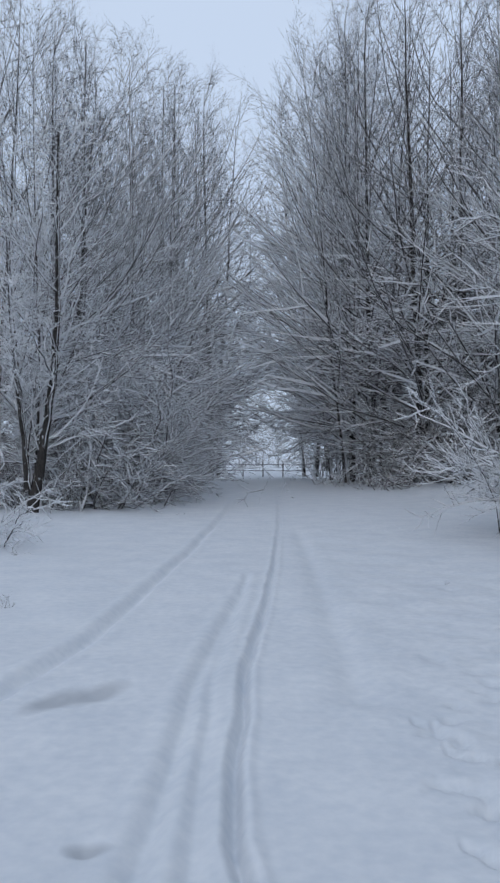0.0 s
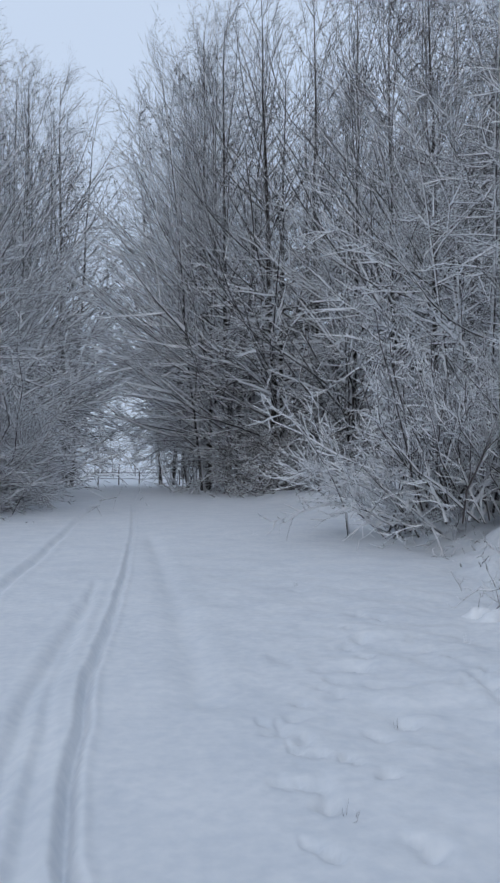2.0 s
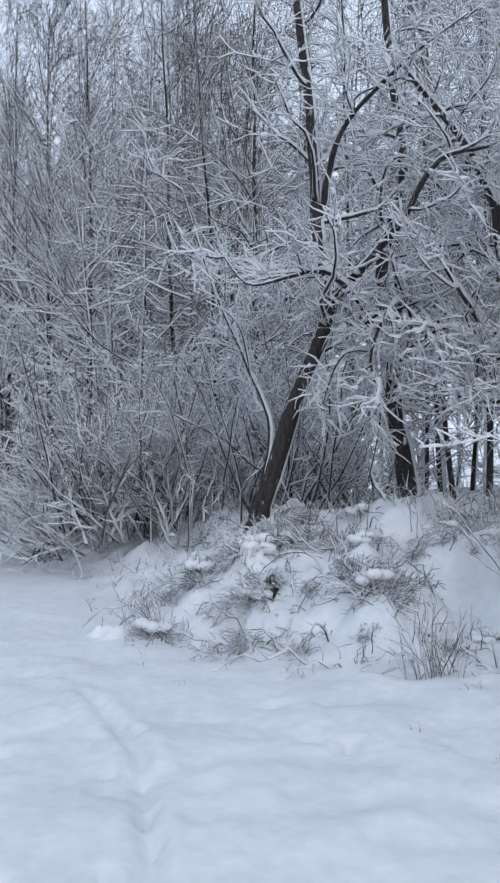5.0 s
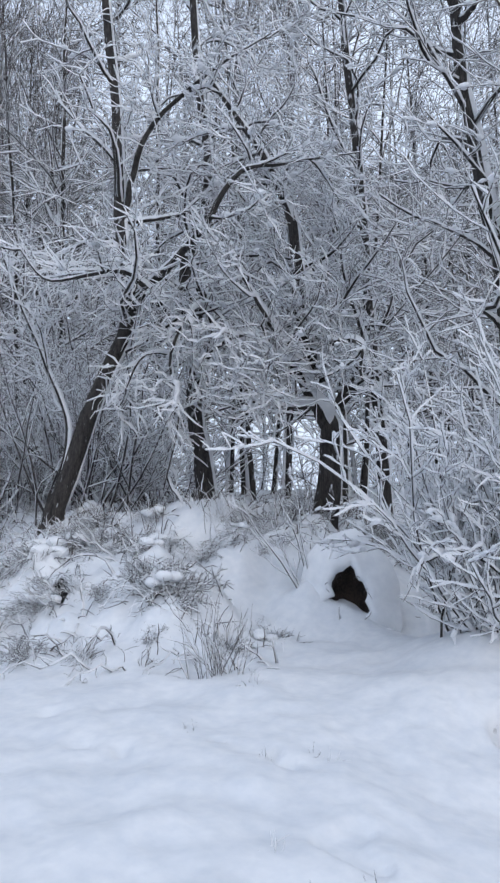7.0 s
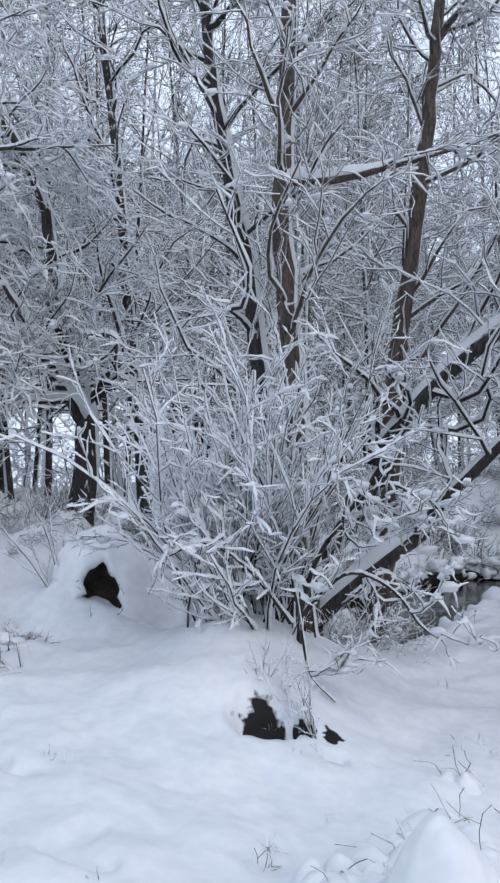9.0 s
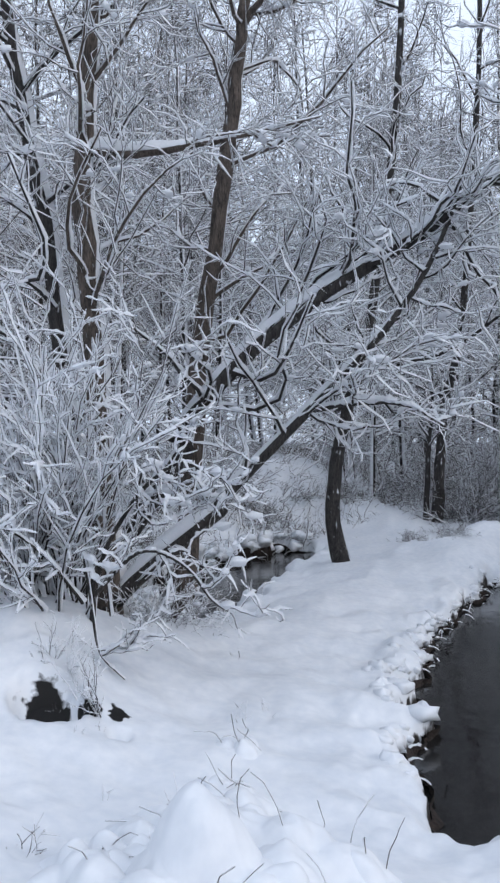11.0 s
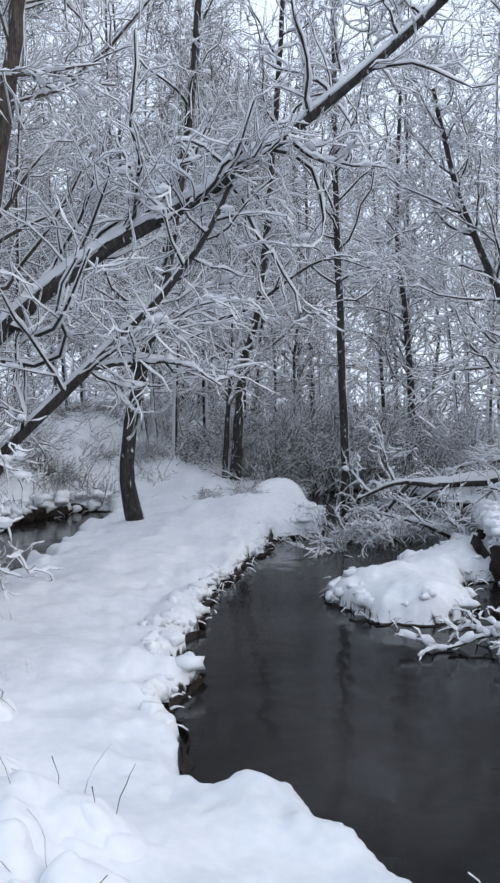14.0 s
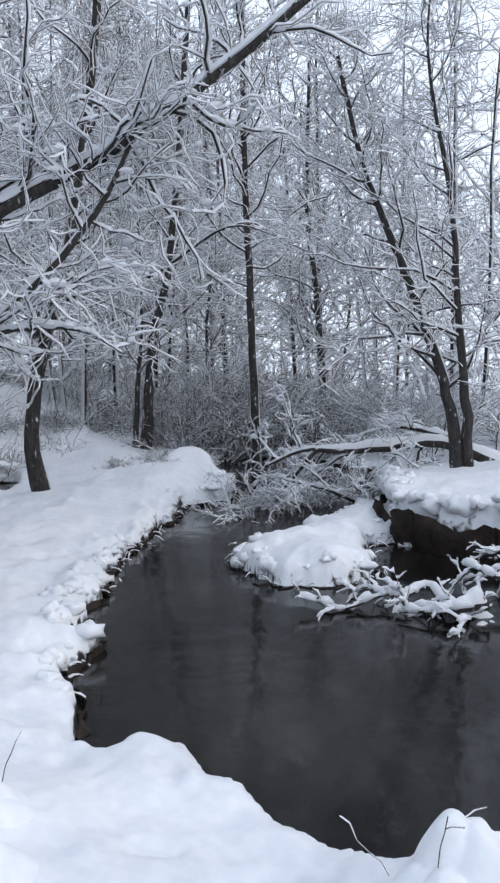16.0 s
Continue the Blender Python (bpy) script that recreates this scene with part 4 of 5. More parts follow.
shaped_tree(rng, "bush", "bent bush rods heaped with thick wet snow",
            [([(6.46, 2.03, 0.13), (6.50, 1.92, 0.66), (6.51, 1.60, 1.12), (6.50, 1.27, 1.34), (6.55, 1.06, 1.25), (6.58, 0.93, 1.20)], 0.022, 0.008),
             ([(6.51, 1.60, 1.12), (6.52, 1.57, 1.32), (6.40, 1.59, 1.02), (6.44, 1.49, 0.87)], 0.016, 0.006),
             ([(6.47, 1.99, 0.31), (6.50, 1.61, 0.66), (6.50, 1.25, 0.54), (6.55, 1.06, 0.28), (6.59, 0.90, 0.16)], 0.018, 0.006),
             ([(6.37, 1.99, 0.46), (6.17, 1.93, 0.66), (6.01, 1.81, 0.31), (5.93, 1.72, 0.01), (5.90, 1.53, -0.16)], 0.018, 0.006),
             ([(6.35, 2.03, 0.28), (6.05, 2.22, 0.71), (5.81, 2.47, 0.94), (5.67, 2.72, 0.85)], 0.016, 0.006)],
            limb_n=7, branch_n=4, twig_n=3, reach=0.22, low=0.3, thick=0.06, snow=0.034, twig_len=0.2, category="bush", limb_least=0.005, wobble=0.26)


# ---- woodland behind the bank and along the stream ----
WOOD = [tall_tree(rng, "tree", "bare woodland tree loaded with snow", 13, 2, 24, 9, 5, reach=0.30, low=0.1, snow=0.022, group="woodland trees", twig_len=0.7, base_r=0.12, angle=(40, 75), lift=0.1, wobble=0.25),
        tall_tree(rng, "tree", "bare woodland tree loaded with snow", 12, 3, 17, 9, 5, reach=0.34, low=0.08, lean=0.14, snow=0.024, group="woodland trees", twig_len=0.7, base_r=0.12, angle=(40, 80), lift=0.08, wobble=0.25)]
for n, (x, y, size) in enumerate([(13, 13, 1.0), (15, 9.5, 1.0), (11, 15.5, 1.0), (9.8, 19.5, 1.0), (17, 14, 1.1), (13, 20, 1.1), (19, 9, 1.0), (17, 6.2, 0.9), (21, 5, 1.0), (24, 9, 1.2), (26.5, 7.0, 1.1), (21.5, 0.8, 0.9), (24, -0.6, 0.9), (29, -1.5, 1.1), (27, -6.9, 1.1), (22.5, -8, 1.0), (19, -9, 1.0), (16, -11.5, 1.0), (33, -4.5, 1.3), (36, 1, 1.3), (31, 8, 1.3), (13.6, 17.2, 1.1), (16.4, 18.4, 1.2), (11.6, 18.6, 1.1), (18.5, 17, 1.2), (36, 5.8, 1.6), (40, 3.6, 1.7), (33, 2.4, 1.4), (14.2, 11.2, 1.0), (19.5, 12, 1.1), (22, 7, 1.0), (23, 12, 1.1), (28, 9.5, 1.1)]):
    put(WOOD[n], x, y, 0, 1.22 * size) if n < 2 else again(WOOD[n % 2], x, y, 83 * n, 1.22 * size)

def far_tree(rng, name, label, tall, limb_n, group):
    """A pale tree deep in the wood, all fine twigs."""
    twigs, white = Bits(), Bits()
    k = 8
    P = np.zeros((2, k, 3))
    P[:, :, 2] = np.linspace(-0.3, 1, k) * tall * np.array([[1.0], [0.8]])
    P[:, :, :2] += np.cumsum(rng.normal(size=(2, k, 2)) * 0.18, axis=1)
    R = np.linspace(0.085, 0.015, k)[None] * np.ones((2, 1))
    rings = tube(P, R, 5)
    white.add(thick_cap(rng, P, R, 0.05))
    L1, R1 = grow(rng, P, R, limb_n, lambda u, n: tall * 0.34 * (1.05 - u) ** 0.7 + 0.5, k=6, u=(0.05, 0.99), angle=(35, 75), lift=0.07, wobble=0.24, thin=0.4, least=0.015, most=0.03)
    twigs.add(twig(L1, R1))
    white.add(cap(rng, L1, R1, 0.03))
    L2, R2 = grow(rng, L1, R1, 8, lambda u, n: n * 0.5 * (1.1 - 0.6 * u) + 0.2, k=4, u=(0.1, 1), angle=(28, 65), lift=0.04, wobble=0.25, thin=0.5, least=0.010, most=0.012)
    twigs.add(thread(L2, R2, -1.0, 0.6))
    white.add(thread(L2, R2 * rng.uniform(0.7, 1.5, R2.shape), 0.4, 3.0))
    L3, R3 = grow(rng, L2, R2, 4, lambda u, n: n * 0 + 0.85, k=2, u=(0.1, 1), angle=(25, 65), lift=0.04, wobble=0.25, thin=0.8, least=0.0095, most=0.0105)
    twigs.add(thread(L3, R3, -0.9, 0.5))
    white.add(thread(L3, R3 * rng.uniform(0.7, 1.5, R3.shape), 0.3, 2.6))
    return assemble(name, label, "tree", [rings[:1], rings[1:]], [], twigs, white, group=group)


FAR = far_tree(rng, "tree", "pale snow-covered tree, deep in the wood or unseen behind the camera", 13, 22, "deep woodland trees")
for n, (x, y, size) in enumerate([(30, -3, 1.0), (34, -9, 1.2), (38, -2, 1.3), (36, -6, 1.2), (42, -8, 1.5), (36, 10, 1.3), (42, -0.5, 1.4), (33, 8.5, 1.1), (30, 0.4, 1.1), (62, 9, 1.6), (66, 5, 1.6), (58, 12, 1.5), (30, 12, 1.1), (29, 17, 1.2), (24, 16, 1.1), (34, 18, 1.4), (22, 21, 1.1), (27, 23, 1.3), (31, -12, 1.1), (26, -15, 1.1), (22, -13, 1.0), (18, -15, 1.0), (45, -3, 1.6),
                                   # first seven: unseen, added behind the camera to hold skylight off the snow
                                   (13, -17, 1.0), (6, -19, 1.1), (-2, -16, 1.1), (-9, -13, 1.1), (-13, -5, 1.1), (-14, 4, 1.1), (-13, 13, 1.1), (7, 54, 1.9), (10, 50, 1.9), (13.5, 47, 1.9), (17, 42, 1.8), (20, 37, 1.7), (-6, 46, 1.5), (-9, 40, 1.4), (22, 30, 1.6)]):
    put(FAR, x, y, 0, size) if n == 0 else again(FAR, x, y, 59 * n, size)

# brushwood that closes the wood near the ground
BRUSH = bush(rng, "bush", "tangled snowy undergrowth in the wood", 34, 3.0, 1.0, 8, 3, snow=0.045, r=0.016, twig_len=0.5, tilt=(5, 75), k3=2, base=1.1, tw=0.010, group="undergrowth", wobble=0.34, droop=0.05)
for n, (x, y, size) in enumerate([(17, 4.6, 0.7), (11, 12.5, 0.9),  (23, -1.8, 0.9), (26.5, -3.0, 0.75), (28.5, -4.4, 0.75), (27.5, -6, 0.75), (25, -6.6, 0.9), (22.5, -6.6, 0.8), (23, 1.0, 0.5), (17.0, 5.2, 0.4), (20.5, 4.9, 0.5), (14.5, 5.6, 0.35), (20, -7.0, 0.8), (18.3, -7.9, 0.8), (17.5, -9.6, 0.9), (31, -7, 0.9), (33, -3, 0.9), (21.3, -2.7, 0.6), (21.6, -3.9, 0.65), (21.2, -5.2, 0.6), (19.6, -6.2, 0.55)]):
    put(BRUSH, x, y, 0, size) if n == 0 else again(BRUSH, x, y, 71 * n, size)


# dark thorn scrub at the water's far end
THORN = bush(rng, "thorn_bush", "dark thorn scrub dusted with snow on the far bank", 46, 2.4, 1.0, 7, 4, snow=0.020, r=0.020, twig_len=0.4, tilt=(5, 80), k3=2, base=0.8, tw=0.013, group="far bank scrub", wobble=0.34, droop=0.06, wood=BARK)
for n, (x, y, size) in enumerate([(20.9, -2.6, 0.75), (20.9, -3.5, 0.7), (21.1, -4.5, 0.75), (20.6, -1.7, 0.7), (22.0, -3.1, 0.9), (20.0, -5.7, 0.7), (22.4, -4.8, 0.9), (18.8, -6.6, 0.7), (22.0, -1.2, 0.8)]):
    put(THORN, x, y, 0, size) if n == 0 else again(THORN, x, y, 83 * n, size)

# ---- weeds and brambles on the bank ----
WEEDS = [bush(rng, "weed_clump", "dry brown weed stalks carrying snow on the bank", 16, 0.55, 0.9, 4, 0, snow=0.010, r=0.004, tilt=(5, 60), base=0.16, wood=STRAW, category="weeds", group="bank weeds"),
         bush(rng, "weed_clump", "dry brown weed stalks carrying snow on the bank", 22, 0.75, 0.6, 3, 0, snow=0.008, r=0.0035, tilt=(0, 40), base=0.14, wood=STRAW, category="weeds", group="bank weeds"),
         bush(rng, "weed_clump", "bent brown stalks pressed down by snow", 18, 0.6, 1.5, 4, 2, snow=0.016, r=0.005, twig_len=0.12, tilt=(40, 85), base=0.2, wood=STRAW, category="weeds", droop=0.06, group="bank weeds")]
spots = np.random.default_rng(3)
set_down = [0, 0, 0]
while sum(set_down) < 24:
    a, r = math.radians(spots.uniform(22, 88)), spots.uniform(5.5, 15)
    x, y = 0.5 + r * math.sin(a), r * math.cos(a)
    b = float(region(np.array([x]), np.array([y]), BANK)[0])
    if -0.1 < b < 3.6 and y < 16 and math.hypot(x - 6.7, y - 4.2) > 0.9:
        kind = int(spots.integers(0, 3))
        size, turn = spots.uniform(0.6, 1.3), spots.uniform(0, 360)
        (again if set_down[kind] else put)(WEEDS[kind], x, y, turn, size, 0.02)
        set_down[kind] += 1
for n in range(20):
    x, y = spots.uniform(11.0, 21.0), spots.uniform(0.3, 6.0)
    if 0.0 < float(region(np.array([x]), np.array([y]), BANK)[0]) < 2.6:
        again(WEEDS[2], x, y, spots.uniform(0, 360), spots.uniform(0.8, 1.5), 0.02)
BRAMBLE = bush(rng, "bramble", "low dark bramble tangle under a crust of snow", 24, 0.65, 1.5, 6, 4, snow=0.016, r=0.008, twig_len=0.18, tilt=(20, 85), base=0.22, droop=0.07, k3=2, tw=0.005, category="bramble", wood=BARK, group="brambles on the bank")
for n, (x, y, size) in enumerate([(4.67, 7.69, 0.5), (5.67, 7.50, 0.6), (5.40, 7.05, 0.7), (5.10, 6.35, 0.6), (4.80, 6.52, 0.5), (5.42, 5.15, 0.6), (6.05, 6.83, 0.5), (3.95, 6.75, 0.5), (6.0, 4.5, 0.45), (14.2, 4.6, 1.0), (16.6, 3.9, 1.1), (12.4, 4.8, 0.9), (18.0, 2.9, 1.0), (17.0, 4.5, 1.0), (18.6, 3.8, 1.1), (15.6, 5.0, 1.1), (19.6, 2.4, 1.0), (14.4, 5.4, 0.9), (20.6, 1.2, 0.9), (17.5, -1.2, 0.9), (16.2, -0.6, 0.7), (14.7, -1.3, 0.5)]):
    put(BRAMBLE, x, y, 0, size) if n == 0 else again(BRAMBLE, x, y, 97 * n, size)
TUFT = bush(rng, "grass_tuft", "tall dry grass tuft at the foot of the bank", 30, 0.75, 0.5, 2, 0, snow=0.006, r=0.003, tilt=(0, 30), base=0.08, wood=STRAW, category="grass tuft")
put(TUFT, *(4.80, 3.95, 0.00)[:2])
SAPLING = bush(rng, "sapling", "thin sapling with snow on its few twigs", 5, 1.3, 0.7, 4, 2, snow=0.02, r=0.006, twig_len=0.16, tilt=(5, 35), base=0.05, near=True, k3=3, category="sapling", toward=(-0.4, 0.2))
put(SAPLING, *(6.87, 4.68, 0.10)[:2])

placed = 0
while placed < 14:
    a, r = math.radians(spots.uniform(24, 62)), spots.uniform(5.6, 11)
    x, y = 0.5 + r * math.sin(a), r * math.cos(a)
    if 0.1 < float(region(np.array([x]), np.array([y]), BANK)[0]) < 2.2 and math.hypot(x - 6.7, y - 4.2) > 1.0:
        again(BRAMBLE, x, y, spots.uniform(0, 360), spots.uniform(0.35, 0.75), 0.03)
        placed += 1

for n, (x, y) in enumerate([(5.60, 1.94), (5.51, 1.77), (5.41, 1.62), (5.32, 1.49)]):
    again(SAPLING, x, y, 95 * n + 130, 0.30 + 0.04 * n, 0.04)

# ---- bowed bramble canes lying out of the snow at the foot of the bank ----
def cane(rng, x, y, turn, long, high):
    """One arching dark stem rooted in the snow, with short side shoots and a little snow on it."""
    root = tagged(new("bramble_cane"), "arching dark bramble cane with short side shoots", "bramble cane", "bramble canes on the bank")
    root.location = (x, y, height(x, y))
    f = np.linspace(0, 1, 9)
    c, d = math.cos(math.radians(turn)), math.sin(math.radians(turn))
    drop = np.array([height(x + c * long * q, y + d * long * q) for q in f]) - height(x, y)
    P = np.stack([c * long * f, d * long * f, drop - 0.04 + high * np.sin(np.pi * f ** 0.8) + 0.03 * rng.normal(size=9)], -1)[None]
    R = np.linspace(0.0075, 0.003, 9)[None]
    stem, shoots, white = Bits(), Bits(), Bits()
    stem.add(tube(P, R, 5))
    S, T = grow(rng, P, R, 9, lambda u, n: n * 0 + 0.13, k=3, u=(0.1, 1), angle=(30, 80), lift=0.1, wobble=0.25, least=0.0025)
    shoots.add(tube(S, T, 4))
    white.add(cap(rng, P, R, 0.016, patch=0.3))
    white.add(cap(rng, S, T, 0.012, patch=0.4))
    part("stem", stem.mesh("stem", BARK, True), root)
    tagged(part("shoots", shoots.mesh("shoots", TWIG), root), kind="stuff")
    tagged(part("snow", white.mesh("snow", RIME, True), root, "thin line of snow"), kind="stuff")


for n in range(22):
    a, r = math.radians(spots.uniform(26, 66)), spots.uniform(5.6, 9.5)
    x, y = 0.5 + r * math.sin(a), r * math.cos(a)
    if 0.2 < float(region(np.array([x]), np.array([y]), BANK)[0]) < 2.4 and math.hypot(x - 6.7, y - 4.2) > 0.8:
        again(BRAMBLE, x, y, spots.uniform(0, 360), spots.uniform(0.16, 0.32), 0.02)
# tussocks of dark grass hanging over the bank, each with a cushion of snow
TUSSOCK = bush(rng, "grass_tussock", "dark drooping grass tussock with a cushion of snow", 90, 0.62, 1.3, 2, 0, snow=0.010, r=0.0055, tilt=(15, 80), base=0.10, droop=0.17, wood=BARK, category="grass tussock", group="tussocks on the bank")
cushion = Bits()
for q in range(5):
    a, e, l = np.meshgrid(np.linspace(0, 2 * math.pi, 13), np.linspace(0.001, math.pi - 0.001, 7), [0.0])
    d = np.stack([np.sin(e) * np.cos(a), np.sin(e) * np.sin(a), 0.6 * np.cos(e)], -1)[:, :, 0]
    cushion.add((np.array([0.14 * math.cos(1.3 * q), 0.14 * math.sin(1.3 * q), 0.20 - 0.02 * q]) + d * (0.11 + 0.02 * math.sin(3.1 * q)))[None])
part("snow_cushion", cushion.mesh("snow_cushion", SNOW, True), TUSSOCK, "rounded cushion of snow")
for n, (x, y, size) in enumerate([(5.45, 7.15, 1.15), (6.0, 7.2, 0.9), (3.98, 6.72, 0.8), (5.42, 5.22, 0.75), (6.02, 4.48, 0.6), (4.9, 6.35, 0.8), (5.0, 7.5, 0.9), (6.4, 6.3, 0.7), (6.9, 7.0, 0.7), (5.9, 5.9, 0.6)]):
    put(TUSSOCK, x, y, 0, size) if n == 0 else again(TUSSOCK, x, y, 77 * n, size)
canes = np.random.default_rng(61)
for x, y, turn, long, high in [(4.35, 4.75, 150, 0.9, 0.16), (4.50, 4.55, 165, 0.7, 0.12), (4.30, 4.95, 20, 0.6, 0.2), (4.45, 5.3, 120, 0.8, 0.18), (4.2, 5.9, 140, 0.9, 0.2), (4.75, 5.05, 200, 0.7, 0.25), (4.6, 6.1, 100, 0.8, 0.22), (4.05, 6.6, 130, 0.7, 0.2), (4.3, 7.2, 150, 0.9, 0.22), (5.0, 4.3, 170, 0.6, 0.15), (5.5, 4.0, 140, 0.5, 0.12), (4.9, 5.7, 60, 0.8, 0.3), (5.4, 5.9, 110, 0.8, 0.25), (5.9, 4.9, 130, 0.7, 0.25)]:
    cane(canes, x, y, turn, long, high)

# ---- dead grass and fern under snow over both banks ----
def bank_grass(rng, count, where, tall, label):
    roots, tips = [], []
    while len(roots) < count:
        a, r = math.radians(rng.uniform(*where[0])), rng.uniform(*where[1])
        x, y = 0.5 + r * math.sin(a), r * math.cos(a)
        if rng.random() < 0.62 + 0.8 * float(fbm(np.array([x]), np.array([y]), 1.1, 151, 2)[0]):
            roots.append((x, y))
    p = np.array(roots)
    b = region(p[:, 0], p[:, 1], BANK)
    p = p[(b > where[3]) & (b < where[2])]
    z = ground_height(p[:, 0], p[:, 1])
    n = len(p)
    d = unit(np.stack([rng.normal(size=n), rng.normal(size=n), np.abs(rng.normal(size=n)) + 0.25], -1))
    P = np.empty((n, 5, 3))
    q = np.concatenate([p, z[:, None] - 0.02], 1)
    step = tall * rng.uniform(0.4, 1.3, n)[:, None] / 4
    for k in range(5):
        P[:, k] = q
        q = q + d * step
        d = unit(d + 0.25 * rng.normal(size=(n, 3)) - np.array([0, 0, 0.16]))
    R = 0.0042 * rng.uniform(0.6, 1.5, n)[:, None] * np.linspace(1.1, 0.5, 5)
    g, w = Bits(), Bits()
    g.add(twig(P, R))
    some = rng.random(n) < 0.35
    w.add(cap(rng, P[some], R[some], 0.022))
    root = tagged(new("bank_grass"), label, "grass", kind="stuff")
    tagged(part("blades", g.mesh("blades", STRAW), root), kind="stuff")
    tagged(part("snow", w.mesh("snow", RIME, True), root), kind="stuff")


bank_grass(spots, 1500, ((22, 76), (5.2, 15), 3.8, 0.0), 0.22, "dead grass and bramble stems under snow on the bank")
bank_grass(spots, 2600, ((28, 66), (6.5, 14), 5.0, 1.5), 0.36, "grey dead grass along the crest of the bank")
bank_grass(spots, 14000, ((70, 93), (11, 29), 6.0, -0.15), 0.56, "snowy fern and grass on the bank of the side channel")

# ---- edge of the road on the other side ----
B4 = bush(rng, "bush", "snow-bent bush beside the road", 40, 2.2, 1.1, 7, 4, snow=0.02, r=0.010, twig_len=0.3, tilt=(20, 80), base=0.4, toward=(0.5, -0.2), k3=3)
put(B4, -5.3, 13.2)


# ---- lumps of snow, hollows ----
def lump_rings(rng, c, r, flat=0.7, sides=12, rows=7, rough=0.13):
    """A closed uneven ball as rings from top to bottom."""
    a, e = np.meshgrid(np.linspace(0, 2 * math.pi, sides + 1), np.linspace(0.001, math.pi - 0.001, rows))
    d = np.stack([np.sin(e) * np.cos(a), np.sin(e) * np.sin(a), np.cos(e)], -1)
    bump = 1 + rough * np.sin(3 * d[..., 0] + rng.uniform(0, 6)) * np.sin(4 * d[..., 1] + rng.uniform(0, 6)) + 0.6 * rough * np.sin(7 * d[..., 2] + 5 * d[..., 0] + rng.uniform(0, 6))
    return (np.array(c) + d * bump[..., None] * np.array([r, r, r * flat]))[None]


def along(pts, step, rng, jitter):
    for (ax, ay), (bx, by) in zip(pts[:-1], pts[1:]):
        n = max(1, int(math.hypot(bx - ax, by - ay) / step))
        for k in range(n):
            f = (k + rng.random()) / n
            yield ax + (bx - ax) * f + rng.normal() * jitter, ay + (by - ay) * f + rng.normal() * jitter


def skirt(name, label, pts, step, low, high, out, ahead=0.0):
    """Bare earth between the snow lip and the water, along an outline."""
    line = []
    for (ax, ay), (bx, by) in zip(pts[:-1], pts[1:]):
        n = max(1, int(math.hypot(bx - ax, by - ay) / step))
        line += [(ax + (bx - ax) * k / n, ay + (by - ay) * k / n) for k in range(n)]
    p = np.array(line)
    x, y = p[:, 0].copy(), p[:, 1].copy()
    for _ in range(4):
        torn = ragged(x, y)
        x, y = (p[:, 0] - torn * fbm(x, y, 0.40, 5, 3) - 0.07 * fbm(x, y, 1.3, 8, 2), p[:, 1] - torn * fbm(x, y, 0.40, 15, 3) - 0.07 * fbm(x, y, 1.3, 18, 2))
    d = np.gradient(np.stack([x, y], -1), axis=0)
    n = unit(np.stack([d[:, 1], -d[:, 0]], -1)) * out
    if ahead:
        mid = len(x) // 2
        wet = water_edge(x[mid:mid + 1] + 0.3 * n[mid, 0], y[mid:mid + 1] + 0.3 * n[mid, 1])[0] > water_edge(x[mid:mid + 1], y[mid:mid + 1])[0]
        n = n if wet else -n
        x, y = x + ahead * n[:, 0], y + ahead * n[:, 1]
    rows = []
    for k in range(6):
        f = k / 5
        push = (0.05 * math.sin(math.pi * min(1, 0.25 + 0.75 * (1 - f))) + 0.035 * fbm(x * 3 + 5 * k, y * 3, 0.3, 121 + k, 2))[:, None]
        ends = np.clip(np.minimum(np.arange(len(x)), len(x) - 1 - np.arange(len(x))) / 12.0, 0.05, 1) if pts[0] != pts[-1] else 1.0
        top = LEVEL + ends * high * (0.85 + 0.22 * fbm(x, y, 0.22, 131, 2))
        rows.append(np.concatenate([np.stack([x, y], -1) + n * push, (low + (top - low) * f)[:, None]], 1))
    b = Bits()
    b.add(np.stack(rows, 1)[None])
    tagged(new(name, b.mesh(name, EARTH, True)), label, "earth bank", kind="structure")


skirt("earth_bank_1", "dark bare earth of the undercut stream bank", STREAM[9:26], 0.05, LEVEL - 0.1, 0.06, 1.0)
skirt("earth_bank_2", "brown bare earth face under the snowy spit", SPIT[:6], 0.05, LEVEL - 0.1, 0.46, 1.0)
skirt("earth_bank_4", "dark undercut bank of the side channel", BACKWATER[5:], 0.06, LEVEL - 0.1, 0.22, 1.0, 0.13)
skirt("earth_bank_3", "dark wet edge of the islet", ISLET + ISLET[:1], 0.05, LEVEL - 0.1, 0.02, 1.0)
lumps, roots = Bits(), Bits()
for x, y in list(along(STREAM[10:25], 0.06, spots, 0.10)) + list(along(ISLET + ISLET[:1], 0.07, spots, 0.08)):
    r = spots.uniform(0.03, 0.10)
    z = height(x, y)
    if z > LEVEL - 0.12:
        lumps.add(lump_rings(spots, (x, y, max(z, LEVEL + 0.03) - 0.15 * r), r, spots.uniform(0.5, 0.8), rough=0.3))
for x, y in along(BACKWATER[5:], 0.07, spots, 0.09):
    r = spots.uniform(0.05, 0.17)
    lumps.add(lump_rings(spots, (x, y, LEVEL + spots.uniform(0.08, 0.42)), r, spots.uniform(0.5, 0.8), rough=0.3))
